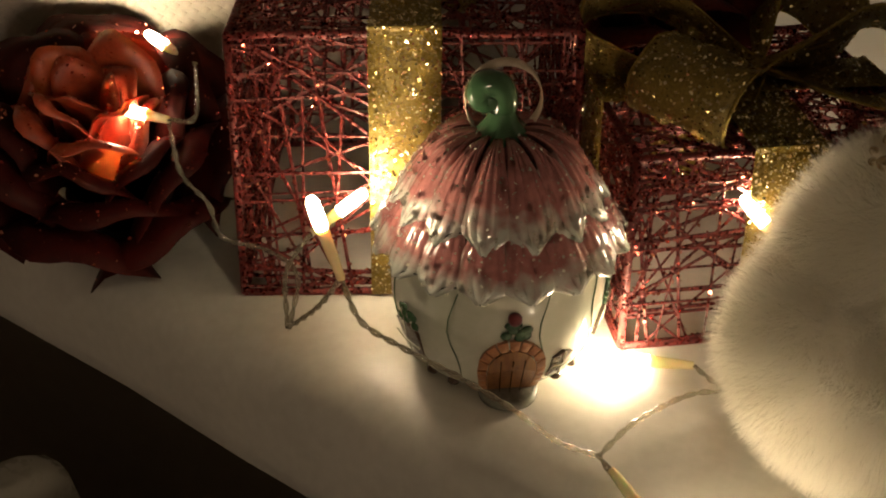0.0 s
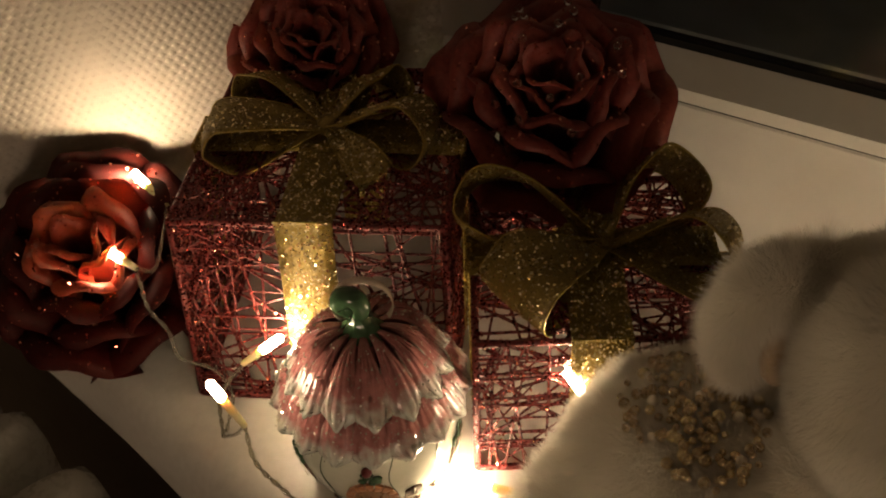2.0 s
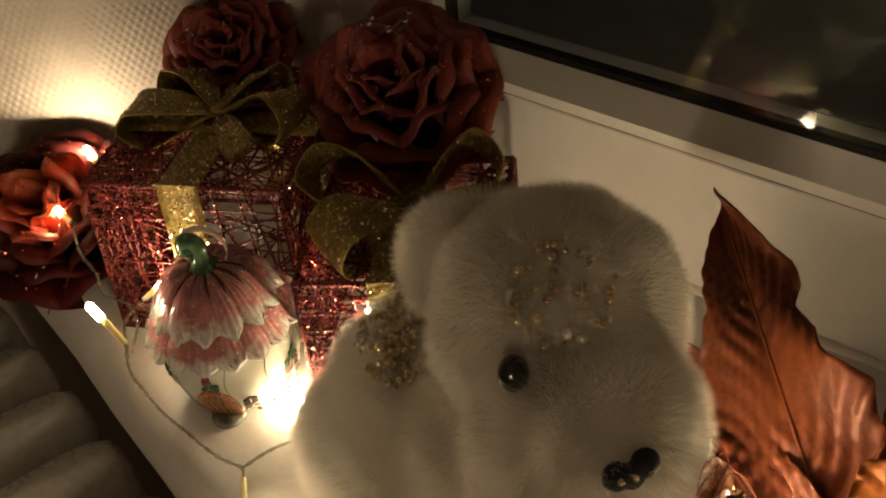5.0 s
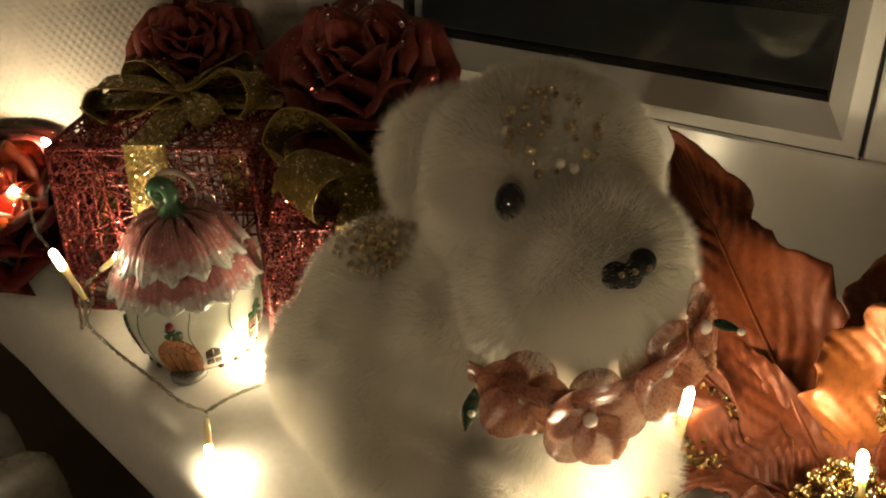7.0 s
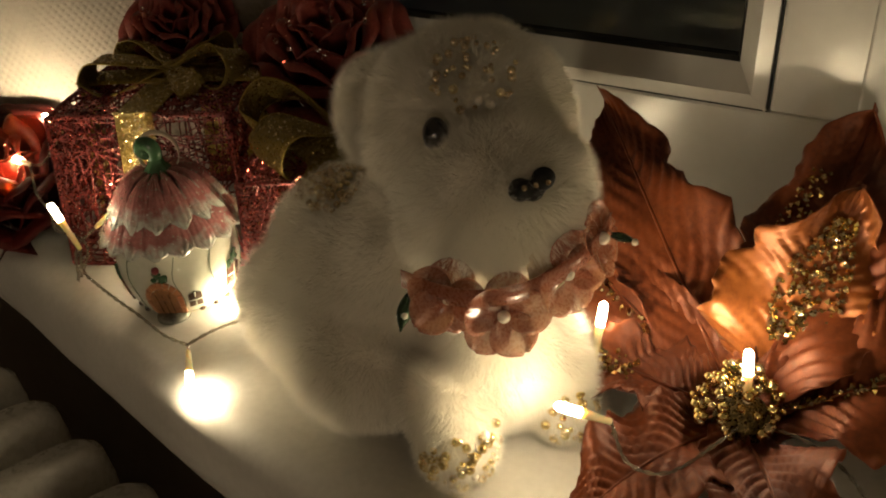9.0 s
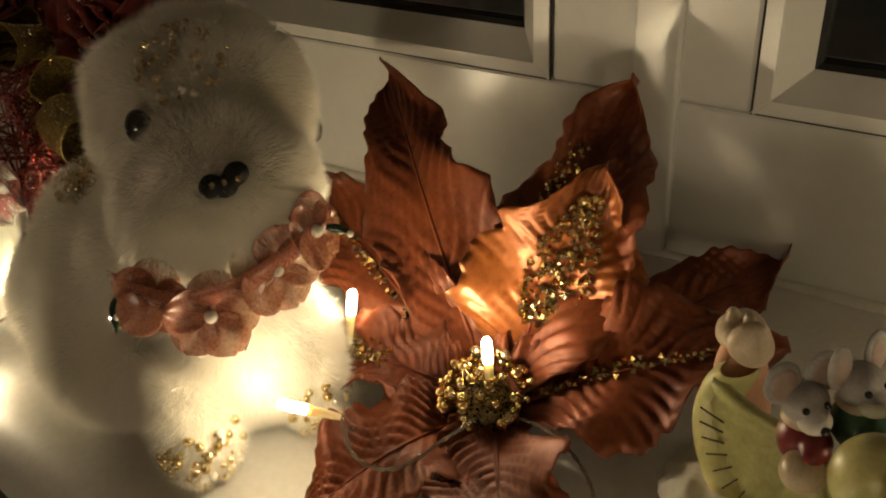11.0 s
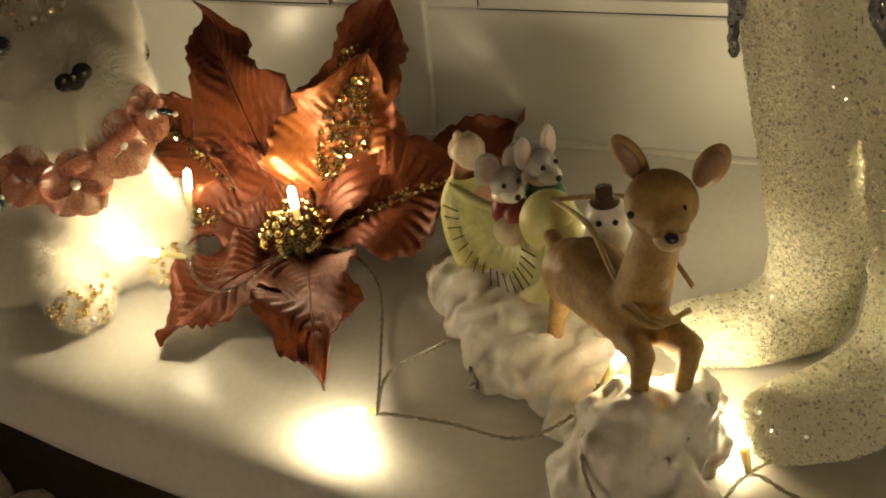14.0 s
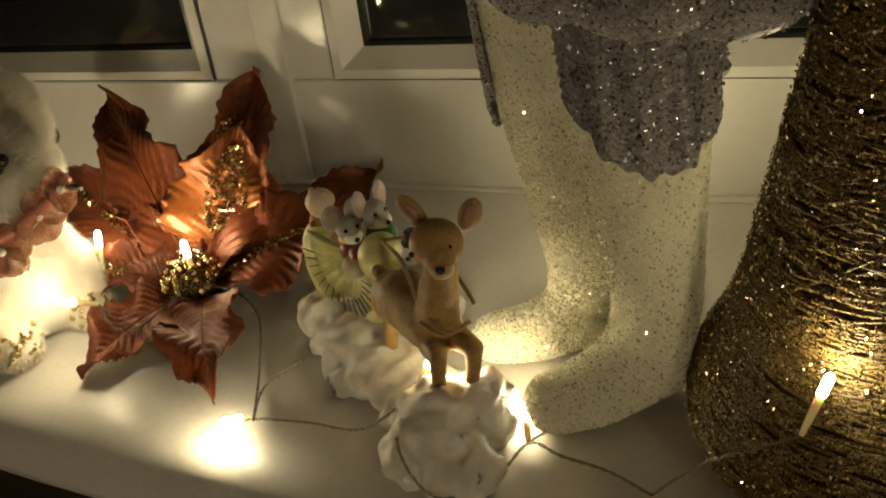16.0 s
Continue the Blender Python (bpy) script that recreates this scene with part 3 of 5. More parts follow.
def sealant_fn(u, v):
    x = 0.05 + 1.10 * u
    k = 0.0024 + 0.0013 * noise.noise(Vector((x * 26, 0, 0))) + 0.0005 * noise.noise(Vector((x * 90, 3, 0)))
    a = math.pi * 0.5 * v
    return win(x, 0.0, 0.0) + Vector((0, -k * 1.7 * math.cos(a) - 0.0005, k * math.sin(a) + 0.0002))


part("sealant", Mesh().grid(sealant_fn, 220, 6), M_SILL, wf, "uneven bead of cream sealant")

# outside: a dark ledge and a shutter box beyond the glass
tagged(part("outer_ledge", Mesh().box((-0.2, 0.285, 0.02), (1.5, 0.42, 0.075), bevel=0.004), M_SHUTTER, smooth=False), "dark outer window ledge at night", "ledge", kind="structure")
tagged(part("backdrop", Mesh().add([(-6, 4, -3), (8, 4, -3), (8, 4, 5), (-6, 4, 5)], [(0, 1, 2, 3)]), mat("night_distance", (0.02, 0.02, 0.022), (0.008, 0.008, 0.01), rough=1, scale=0.6, fine=3, bump=0)), "dark night outside the window", "night", kind="structure")

# splayed window reveal with raised wallpaper
WA, WD = Vector((0.064, 0.2305, 0)), Vector((-0.68, -0.733, 0))
WN = Vector((0.733, -0.68, 0))


def on_wall(s, z, off=0.0):
    return WA + WD * s + WN * off + Vector((0, 0, z))


rev = Mesh()
rev.add([on_wall(-0.02, 0.001), on_wall(0.75, 0.001), on_wall(0.75, 1.2), on_wall(-0.02, 1.2), on_wall(-0.02, 0.001, -0.1), on_wall(0.75, 0.001, -0.1), on_wall(0.75, 1.2, -0.1), on_wall(-0.02, 1.2, -0.1)],
        [(0, 1, 2, 3), (4, 7, 6, 5), (0, 4, 5, 1), (3, 2, 6, 7), (1, 5, 6, 2), (0, 3, 7, 4)])
reveal = tagged(part("wall_reveal", rev, M_PAPER, smooth=False), "window reveal wall with raised woven wallpaper", "wall", kind="structure")
# raised knots of the weave, in rows set off by half a step
STEP, ROWH = 0.0047, 0.0036
vs, fs = [], []
for r in range(70):
    for c in range(58):
        s, z = 0.004 + (c + 0.5 * (r % 2)) * STEP, 0.002 + r * ROWH
        if s > 0.26:
            continue
        a, b, h = STEP * 0.46, ROWH * 0.52, 0.0013
        k = len(vs)
        vs += [tuple(on_wall(s - a, z, 0.0)), tuple(on_wall(s, z - b, 0.0)), tuple(on_wall(s + a, z, 0.0)), tuple(on_wall(s, z + b, 0.0)), tuple(on_wall(s, z, h))]
        fs += [(k, k + 1, k + 4), (k + 1, k + 2, k + 4), (k + 2, k + 3, k + 4), (k + 3, k, k + 4)]
kn = Mesh()
kn.add(vs, fs)
part("weave_knots", kn, M_PAPER, reveal, "raised knots of the woven wallpaper", kind="stuff")

# room round and behind the camera
room = [("floor", (-2.5, -3.5, -1.0), (3.5, 0.5, -0.96), M_FLOOR), ("ceiling", (-2.5, -3.5, 1.6), (3.5, 0.5, 1.64), M_WALL), ("wall_south", (-2.5, -3.5, -0.96), (3.5, -3.44, 1.6), M_WALL),
        ("wall_west", (-2.5, -3.44, -0.96), (-2.44, 0.15, 1.6), M_WALL), ("wall_east", (3.44, -3.44, -0.96), (3.5, 0.3, 1.6), M_WALL), ("wall_lintel", (-2.44, 0.2, 1.08), (3.44, 0.4, 1.6), M_WALL)]
for n_, lo, hi, mt in room:
    tagged(part(n_, Mesh().box(lo, hi), mt, smooth=False), "plain dim surface of the dark room", n_.split("_")[0], kind="structure")
tagged(part("wall_north", Mesh().box((1.22, 0.15, -0.96), (3.44, 0.3, 1.08)), M_WALL, smooth=False), "plain wall beside the window", "wall", kind="structure")
# unseen fill light, shaped as a floor lamp, brightens what faces the room
LX, LY = 1.1, -1.9
lamp = thing("fill_light", (LX, LY, -0.96), "added room fill light in the shape of a floor lamp", "floor lamp")
part("shade", Mesh().lathe([(0.10, 0.24), (0.17, -0.06)], 32, (LX, LY, 0)), M_FILL, lamp, "glowing shade of the added fill light", solid=0.002)
part("pole", Mesh().tube([(LX, LY, -0.95), (LX, LY, 0.22)], 0.012, 12), M_GASKET, lamp)
part("base", Mesh().lathe([(0.0, -0.935), (0.13, -0.94), (0.14, -0.955), (0.0, -0.958)], 32, (LX, LY, 0)), M_GASKET, lamp)

# radiator below the sill
rad = thing("radiator", (0.1, -0.1, -0.96), "cream enamelled column radiator below the sill", "radiator")
RD = Vector((-0.25, -0.97, 0))
for i in range(9):
    x = -0.17 + i * 0.06
    fin = Mesh()
    y = 0.022 - 0.19 * x
    a = Vector((x, y, 0))
    side = Vector((0.97, -0.25, 0))

    def fin_fn(u, v, a=a):
        ang = 2 * math.pi * u
        ca, sa = math.cos(ang), math.sin(ang)
        half_l, half_w = 0.075, 0.021
        px = math.copysign(abs(ca) ** 0.6, ca) * half_l
        py = math.copysign(abs(sa) ** 0.6, sa) * half_w
        zz = [-0.96, -0.12, -0.104, -0.096, -0.093][min(int(round(v * 4)), 4)]
        kx, ky = [(1, 1), (1, 1), (0.97, 0.9), (0.85, 0.6), (0.0, 0.0)][min(int(round(v * 4)), 4)]
        c = a + RD * half_l
        return c + RD * px * kx + side * py * ky + Vector((0, 0, zz))
    fin.grid(fin_fn, 28, 4, wrap=True)
    part("column", fin, M_RAD, rad)

# ---- gift boxes of glitter thread with gold ribbon ----
UP = Vector((0, 0, 1))


def strip(fn, w_fn, n=28, across=4):
    """A ribbon along fn(s), its half width vector given by w_fn(s)."""
    return Mesh().grid(lambda u, v: fn(u) + w_fn(u) * (v * 2 - 1), n, across)


def sparkle(parent, made, n, size, seed, mt=None):
    """Single bright glitter grains on a mesh."""
    me = made.data("sparkle", [M_GOLD])
    ps, ns, rg = scatter(me, n, seed)
    flip = np.where(rg.rand(len(ps)) < 0.5, -1.0, 1.0)[:, None]
    part("glitter_coat", flakes(ps, ns * flip, size, rg), mt or M_SPARK, parent, "single glitter grains", smooth=False, kind="stuff")


def ribbon_loop(parent, c, tip, across, width, height, seed):
    """A loop of wired ribbon from the knot out to its fold and back; across is the way its width lies."""
    c = Vector(c)
    d = Vector(tip) - c
    dn = d.normalized()
    w = Vector(across)
    w = (w - dn * w.dot(dn)).normalized()
    b = dn.cross(w)
    rg = random.Random(seed)
    ph, tw = rg.uniform(0, 6), rg.uniform(-0.25, 0.25)

    def path(s):
        e = math.sin(math.pi * s)
        return c + d * e ** 0.8 + b * (height * 0.5 * math.sin(2 * math.pi * s) * (1 + 0.15 * math.sin(s * 5 + ph)))

    def half(s):
        e = math.sin(math.pi * s)
        k = width * 0.5 * (0.26 + 0.74 * min(1.0, e * 1.35) ** 0.8)
        return Matrix.Rotation(tw * math.sin(2 * math.pi * s), 3, dn) @ (w * k) + b * 0.0009 * math.sin(s * 17 + ph)

    def fn(u, v):
        q = v * 2 - 1
        crease = 0.0011 * math.cos(q * 5 + ph) * (1 - math.sin(math.pi * u)) + 0.0006 * math.sin(u * 23 + q * 3 + ph)
        return path(u) + half(u) * q + b * crease + dn * 0.0016 * (1 - q * q) * math.sin(math.pi * u) ** 3
    made = Mesh().grid(fn, 44, 7)
    lp = part("loop", made, M_GOLDPLAIN, parent, "olive gold glitter ribbon loop", solid=0.0004)
    sparkle(lp, made, 2400, 0.00060, seed)
    for v in (0, 1):
        part("wired_edge", Mesh().tube([fn(k / 44, v) for k in range(45)], 0.00055, 5), M_GOLD, parent)


def gift_box(name, fl, u, s, h, lean, seed, label, loops, knot):
    rng = random.Random(seed)
    u = Vector((*u, 0)).normalized()
    v = Vector((-u.y, u.x, 0))
    fl = Vector((*fl, 0))
    lean = Vector((*lean, 0))
    at = lambda a, b, z: fl + u * a + v * b + (UP + lean) * z
    box = thing(name, at(s / 2, s / 2, 0), label, "gift box", "glitter gift boxes")
    r = 0.0014
    cs = [(0, 0), (s, 0), (s, s), (0, s)]
    for i in range(4):
        a, b = cs[i], cs[(i + 1) % 4]
        for z in (r, h):
            part("wire_edge", Mesh().tube([at(a[0] + (b[0] - a[0]) * k / 8, a[1] + (b[1] - a[1]) * k / 8, z + rng.uniform(-.0004, .0004) * (z > r)) for k in range(9)], r, 6), M_RED, box)
        part("wire_edge", Mesh().tube([at(*a, r), at(*a, h)], r, 6), M_RED, box)
    # threads wound over each face
    faces = [(lambda p, q, i=i: (cs[i][0] + (cs[(i + 1) % 4][0] - cs[i][0]) * p, cs[i][1] + (cs[(i + 1) % 4][1] - cs[i][1]) * p, h * q)) for i in range(4)]
    faces.append(lambda p, q: (s * p, s * q, h))
    for f in faces:
        web = Mesh()
        lines = []
        for k in range(10):
            q = (k + rng.uniform(0.1, 0.9)) / 10
            lines.append(((0, q + rng.uniform(-.03, .03)), (1, q + rng.uniform(-.05, .05))))
        for k in range(8):
            p = (k + rng.uniform(0.1, 0.9)) / 8
            lines.append(((p + rng.uniform(-.03, .03), 0), (p + rng.uniform(-.05, .05), 1)))
        for k in range(44):
            p, q = rng.random(), rng.random()
            lines.append(rng.choice([((p, 0), (q, 1)), ((0, p), (1, q)), ((p, 0), (1, q)), ((0, p), (q, 1)), ((p, 0), (0, q)), ((p, 1), (1, q))]))
        for (p0, q0), (p1, q1) in lines:
            cl = lambda t: min(max(t, 0.0), 1.0)
            a, b = Vector(f(cl(p0), cl(q0))), Vector(f(cl(p1), cl(q1)))
            o = Vector((rng.uniform(-1, 1), rng.uniform(-1, 1), rng.uniform(-1, 1))) * 0.0007
            aa, bb = at(*(a + o)), at(*(b + o))
            aa.z, bb.z = max(aa.z, 0.0008), max(bb.z, 0.0008)
            web.tube([aa, bb], rng.uniform(0.0004, 0.00075), 4, caps=False)
        part("thread_web", web, M_RED, box, "red glitter threads wound over the wire", smooth=False, kind="stuff")
        sparkle(box, web, 4200, 0.00066, seed + len(lines), M_REDSPARK)
    # bands of ribbon, crossing on the top
    w, g = 0.0125 if s > 0.11 else 0.0115, 0.0016
    for ax in (0, 1):
        pts = [(-g, 0.001), (-g, h * 0.5), (-g, h), (s * 0.02, h + g + 0.0005 * ax), (s / 2, h + g + 0.0008 + 0.0005 * ax), (s * 0.98, h + g + 0.0005 * ax), (s + g, h), (s + g, h * 0.5), (s + g, 0.001)]
        line = [at(s / 2, p, z) if ax == 0 else at(p, s / 2, z) for p, z in pts]
        dense = smooth_line(line, 4)
        wd = (u if ax == 0 else v) * w
        m = strip(lambda t: dense[min(int(round(t * (len(dense) - 1))), len(dense) - 1)], lambda t: wd, len(dense) - 1, 3)
        rb = part("ribbon_band", m, M_GOLD, box, "gold glitter ribbon band", solid=0.0004)
        sparkle(rb, m, 14000, 0.00052, seed + ax)
    c = Vector(knot)
    for k, lp in enumerate(loops):
        ribbon_loop(box, c, *lp, seed * 10 + k)
    part("knot", Mesh().ball(c, (0.0048, 0.0056, 0.0044), seg=14, rings=8), M_GOLDPLAIN, box, "olive gold ribbon knot")
    return box


gift_box("gift_box", (0.0455, 0.0405), (0.91, 0.41), 0.110, 0.0895, (-0.04, 0.13), 3, "large red glitter thread gift box with gold bow", [
    ((0.026, 0.097, 0.096), (0.60, -0.80, 0.25), 0.036, 0.022),
    ((0.018, 0.139, 0.093), (0.35, -0.75, 0.50), 0.026, 0.018),
    ((0.074, 0.167, 0.094), (0.70, -0.2, 0.60), 0.026, 0.020),
    ((0.110, 0.142, 0.095), (-0.1, -0.90, 0.30), 0.034, 0.022),
    ((0.103, 0.109, 0.094), (0.6, 0.5, 0.3), 0.016, 0.010),
], (0.067, 0.127, 0.096))
gift_box("gift_box", (0.172, 0.062), (0.86, 0.51), 0.094, 0.064, (-0.04, 0.13), 8, "small red glitter thread gift box with gold bow", [
    ((0.133, 0.124, 0.082), (0.15, -0.60, 0.70), 0.027, 0.030),
    ((0.175, 0.089, 0.075), (-0.90, 0.25, 0.10), 0.035, 0.024),
    ((0.205, 0.180, 0.082), (0.50, 0.0, 0.85), 0.027, 0.030),
    ((0.240, 0.148, 0.077), (0.1, -0.90, 0.35), 0.035, 0.026),
], (0.191, 0.136, 0.071))


# ---- roses ----
def frame_of(axis):
    z = Vector(axis).normalized()
    x = Vector((0, 0, 1)).cross(z).normalized() if abs(z.z) < 0.99 else Vector((1, 0, 0))
    return Matrix((x, z.cross(x), z)).transposed()


def rose(c, axis, big, seed, label, mt, stem_to, beads=0, open_=1.0, core_mt=None):
    rng = random.Random(seed)
    m = frame_of(axis)
    c = Vector(c)
    th = thing("rose", (stem_to[0], stem_to[1], 0), label, "artificial flower", "red fabric roses")
    rings = [(0.10, 0.16, 3, 0.15, 1.02), (0.18, 0.27, 4, 0.1, 1.0), (0.26, 0.42, 5, 0.02, 0.95), (0.34, 0.60, 6, -0.08, 0.84), (0.42, 0.80, 6, -0.2, 0.66), (0.48, 1.0, 7, -0.32, 0.42)]
    specks = []
    for k, (r0, r1, n, z0, z1) in enumerate(rings):
        for i in range(n):
            a0 = 2 * math.pi * (i + 0.37 * k + rng.uniform(-0.12, 0.12)) / n
            half = math.pi / n * 1.45
            hh, ph, amp = rng.uniform(0.93, 1.07), rng.uniform(0, 6), rng.uniform(0.02, 0.05)

            def fn(u, v):
                q = u * 2 - 1
                edge = 1 - 0.30 * q ** 2 - 0.12 * q ** 6
                a = a0 + half * q * (0.55 + 0.45 * v)
                lip = max(0.0, v - 0.72) / 0.28
                r = r0 + (r1 * open_ - r0) * v ** 1.5 * (0.9 + 0.1 * edge) + 0.07 * lip ** 2 + 0.04 * q * (1 if i % 2 else -1)
                z = z0 - 0.35 + (z1 - z0 + 0.35) * hh * edge * (1 - (1 - v) ** 1.6) - 0.06 * lip ** 2 * (k > 1)
                r += amp * math.sin(q * 7 + ph) * v ** 3
                z += amp * math.cos(q * 5 + ph) * v ** 3
                return c + m @ Vector((math.cos(a) * r, math.sin(a) * r, z)) * big
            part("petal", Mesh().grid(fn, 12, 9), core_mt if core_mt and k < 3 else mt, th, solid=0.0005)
            for _ in range(70):
                q = fn(rng.random(), 0.35 + 0.65 * rng.random() ** 0.6)
                specks.append((q, (q - c).normalized()))
    part("glitter_coat", flakes([a for a, _ in specks], [m @ Vector((0, 0, 1)) for _ in specks], 0.00062, np.random.RandomState(seed), 0.7, 0.0005), M_REDSPARK, th, "single red glitter grains", smooth=False, kind="stuff")
    end = c - Vector(axis).normalized() * big * 0.55
    part("calyx", Mesh().ball(end, (big * 0.42, big * 0.42, big * 0.3), m, 16, 10), M_ROSE, th)
    part("stem", Mesh().tube(smooth_line([end, end * 0.5 + Vector(stem_to) * 0.5 + Vector((0, 0, 0.005)), stem_to], 5), 0.003, 8), M_BROWN, th)
    for i in range(beads):
        a, r = rng.uniform(0, 6.28), rng.uniform(0.2, 0.75) * big
        zz = big * (1.10 - 0.72 * (r / big) ** 2) * rng.uniform(0.95, 1.05)
        part("crystal", Mesh().ball(c + m @ Vector((math.cos(a) * r, math.sin(a) * r, zz)), big * 0.034, None, 10, 7), M_DROP, th, "clear crystal bead")
    return th


rose((0.139, 0.190, 0.082), (0.30, -0.42, 0.86), 0.050, 5, "large dusky red fabric rose with crystal beads", M_ROSE, (0.135, 0.205, 0.0), beads=16)
rose((0.024, 0.176, 0.092), (0.42, -0.50, 0.75), 0.036, 6, "dusky red fabric rose behind the gift box", M_ROSE, (0.02, 0.188, 0.0), beads=5)
# inner petals coloured as lit by the bulb, outer ones as in shade
rose((-0.024, 0.062, 0.029), (0.30, -0.42, 0.86), 0.046, 7, "red fabric rose glowing from a light inside", M_ROSESHADED, (-0.02, 0.075, 0.0), open_=1.08, core_mt=M_ROSELIT)

# ---- the little flower house ----
HX, HY = 0.134, 0.050
house = thing("house_ornament", (HX, HY, 0), "small glazed ceramic flower house with pink petal roof", "ornament")
part("body", Mesh().lathe([(0.0, 0.001), (0.0245, 0.001), (0.0272, 0.004), (0.0310, 0.012), (0.0333, 0.024), (0.0330, 0.038), (0.030, 0.050), (0.023, 0.058), (0.0, 0.060)], 48, (HX, HY, 0)), M_CERAMIC, house)
hdir = lambda deg: Vector((math.cos(radians(deg)), math.sin(radians(deg)), 0))
hc = Vector((HX, HY, 0))


def body_r(z):
    return float(np.interp(z, [0.001, 0.004, 0.012, 0.024, 0.038, 0.050, 0.058], [0.0245, 0.0272, 0.0310, 0.0333, 0.0330, 0.030, 0.023]))


def on_house(deg, z, off=0.0):
    return hc + hdir(deg) * (body_r(z) + off) + UP * z


def decal(name, outline, off, mt, parent, label="", depth=0.0012):
    """A flat painted relief bent onto the round wall; outline in degrees and heights."""
    o = Mesh()
    cx, cz = sum(p[0] for p in outline) / len(outline), sum(p[1] for p in outline) / len(outline)
    n = len(outline)
    vs = [on_house(cx, cz, off + depth)] + [on_house(a, z, off + depth * 0.8) for a, z in outline] + [on_house(a, z, -0.001) for a, z in outline]
    fs = [(0, 1 + i, 1 + (i + 1) % n) for i in range(n)] + [(1 + i, 1 + n + i, 1 + n + (i + 1) % n, 1 + (i + 1) % n) for i in range(n)]
    return part(name, o.add(vs, fs), mt, parent, label, smooth=False)


DOORA = -61
DW, DZ = 18, 0.0265
arch = [(DOORA - DW, 0.003), (DOORA + DW, 0.003), (DOORA + DW, 0.015)] + [(DOORA + DW * math.cos(k * math.pi / 8), 0.015 + (DZ - 0.015) * math.sin(k * math.pi / 8)) for k in range(1, 8)] + [(DOORA - DW, 0.015)]
inn = [(DOORA + (a - DOORA) * 0.72, 0.003 + (z - 0.003) * 0.84) for a, z in arch]
for k in range(9):
    a0, a1 = math.pi * k / 9, math.pi * (k + 0.86) / 9
    q = lambda t, s: (DOORA + DW * s * math.cos(t), 0.014 + (DZ - 0.014) * s * math.sin(t))
    decal("arch_brick", [q(a0, 1.0), q(a1, 1.0), q(a1, 0.72), q(a0, 0.72)], 0.0006, M_BRICKP, house, depth=0.0009)
for sg in (-1, 1):
    for k in range(4):
        decal("arch_brick", [(DOORA + sg * DW * 0.74, 0.003 + k * 0.0028), (DOORA + sg * DW, 0.003 + k * 0.0028), (DOORA + sg * DW, 0.0054 + k * 0.0028), (DOORA + sg * DW * 0.74, 0.0054 + k * 0.0028)], 0.0006, M_BRICKP, house, depth=0.0009)
door = decal("door", inn, 0.0004, M_DOOR, house, "painted brown wooden door")
for k in range(3):
    aa = DOORA - 6 + k * 6
    part("door_gap", Mesh().tube([on_house(aa, 0.0035, 0.0022), on_house(aa, 0.0190, 0.0018)], 0.0002, 4), M_BROWN, door)
for a, z, wa, hz in ((-32, 0.0125, 7, 0.0052), (-124, 0.0150, 11, 0.0075), (14, 0.0175, 10, 0.0065)):
    wd = decal("window", [(a - wa, z - hz), (a + wa, z - hz), (a + wa * 0.9, z + hz * 0.7), (a, z + hz), (a - wa * 0.9, z + hz * 0.7)], 0.0002, M_BROWN, house, "dark painted window")
    part("window_bar", Mesh().tube([on_house(a, z - hz, 0.0016), on_house(a, z + hz, 0.0016)], 0.0003, 4), M_CERAMIC, wd)
    part("window_bar", Mesh().tube([on_house(a - wa, z, 0.0016), on_house(a, z, 0.0017), on_house(a + wa, z, 0.0016)], 0.0003, 4), M_CERAMIC, wd)
rngh = random.Random(2)
for a, z in ((14, 0.0265), (14, 0.0245), (-124, 0.0245), (-122, 0.0235), (DOORA, 0.0290), (DOORA, 0.0280)):
    for k in range(6):
        aa, zz = a + rngh.uniform(-7, 7), z + rngh.uniform(-0.0015, 0.003)
        part("leaf", Mesh().ball(on_house(aa, zz, 0.0006), (0.0018, 0.0009, 0.0014), Matrix.Rotation(radians(aa + 90), 3, "Z"), 8, 5), M_GREEN, house, "green painted leaf")
part("flower_bud", Mesh().ball(on_house(DOORA, 0.0340, 0.001), 0.0021, None, 10, 8), M_REDCOAT, house, "small red flower bud")
for a in (-45, -10, -92, 40, -135):
    part("vine", Mesh().tube([on_house(a + 3 * math.sin(k * 0.9), 0.004 + k * 0.0045, 0.0002) for k in range(9)], 0.00022, 4), M_GREEN, house)
part("step", Mesh().lathe([(0.0, 0.0035), (0.008, 0.0035), (0.009, 0.0025), (0.009, 0.0005), (0.0, 0.0005)], 24, on_house(DOORA, 0.0, 0.001)), M_STONE, house, "grey glazed door step")
for k in range(16):
    a = -170 + k * 18
    if abs(a - DOORA) > 22:
        part("pebble", Mesh().ball(on_house(a, 0.003, 0.0), (0.0022, 0.0018, 0.0016), None, 8, 5), M_BROWN, house)


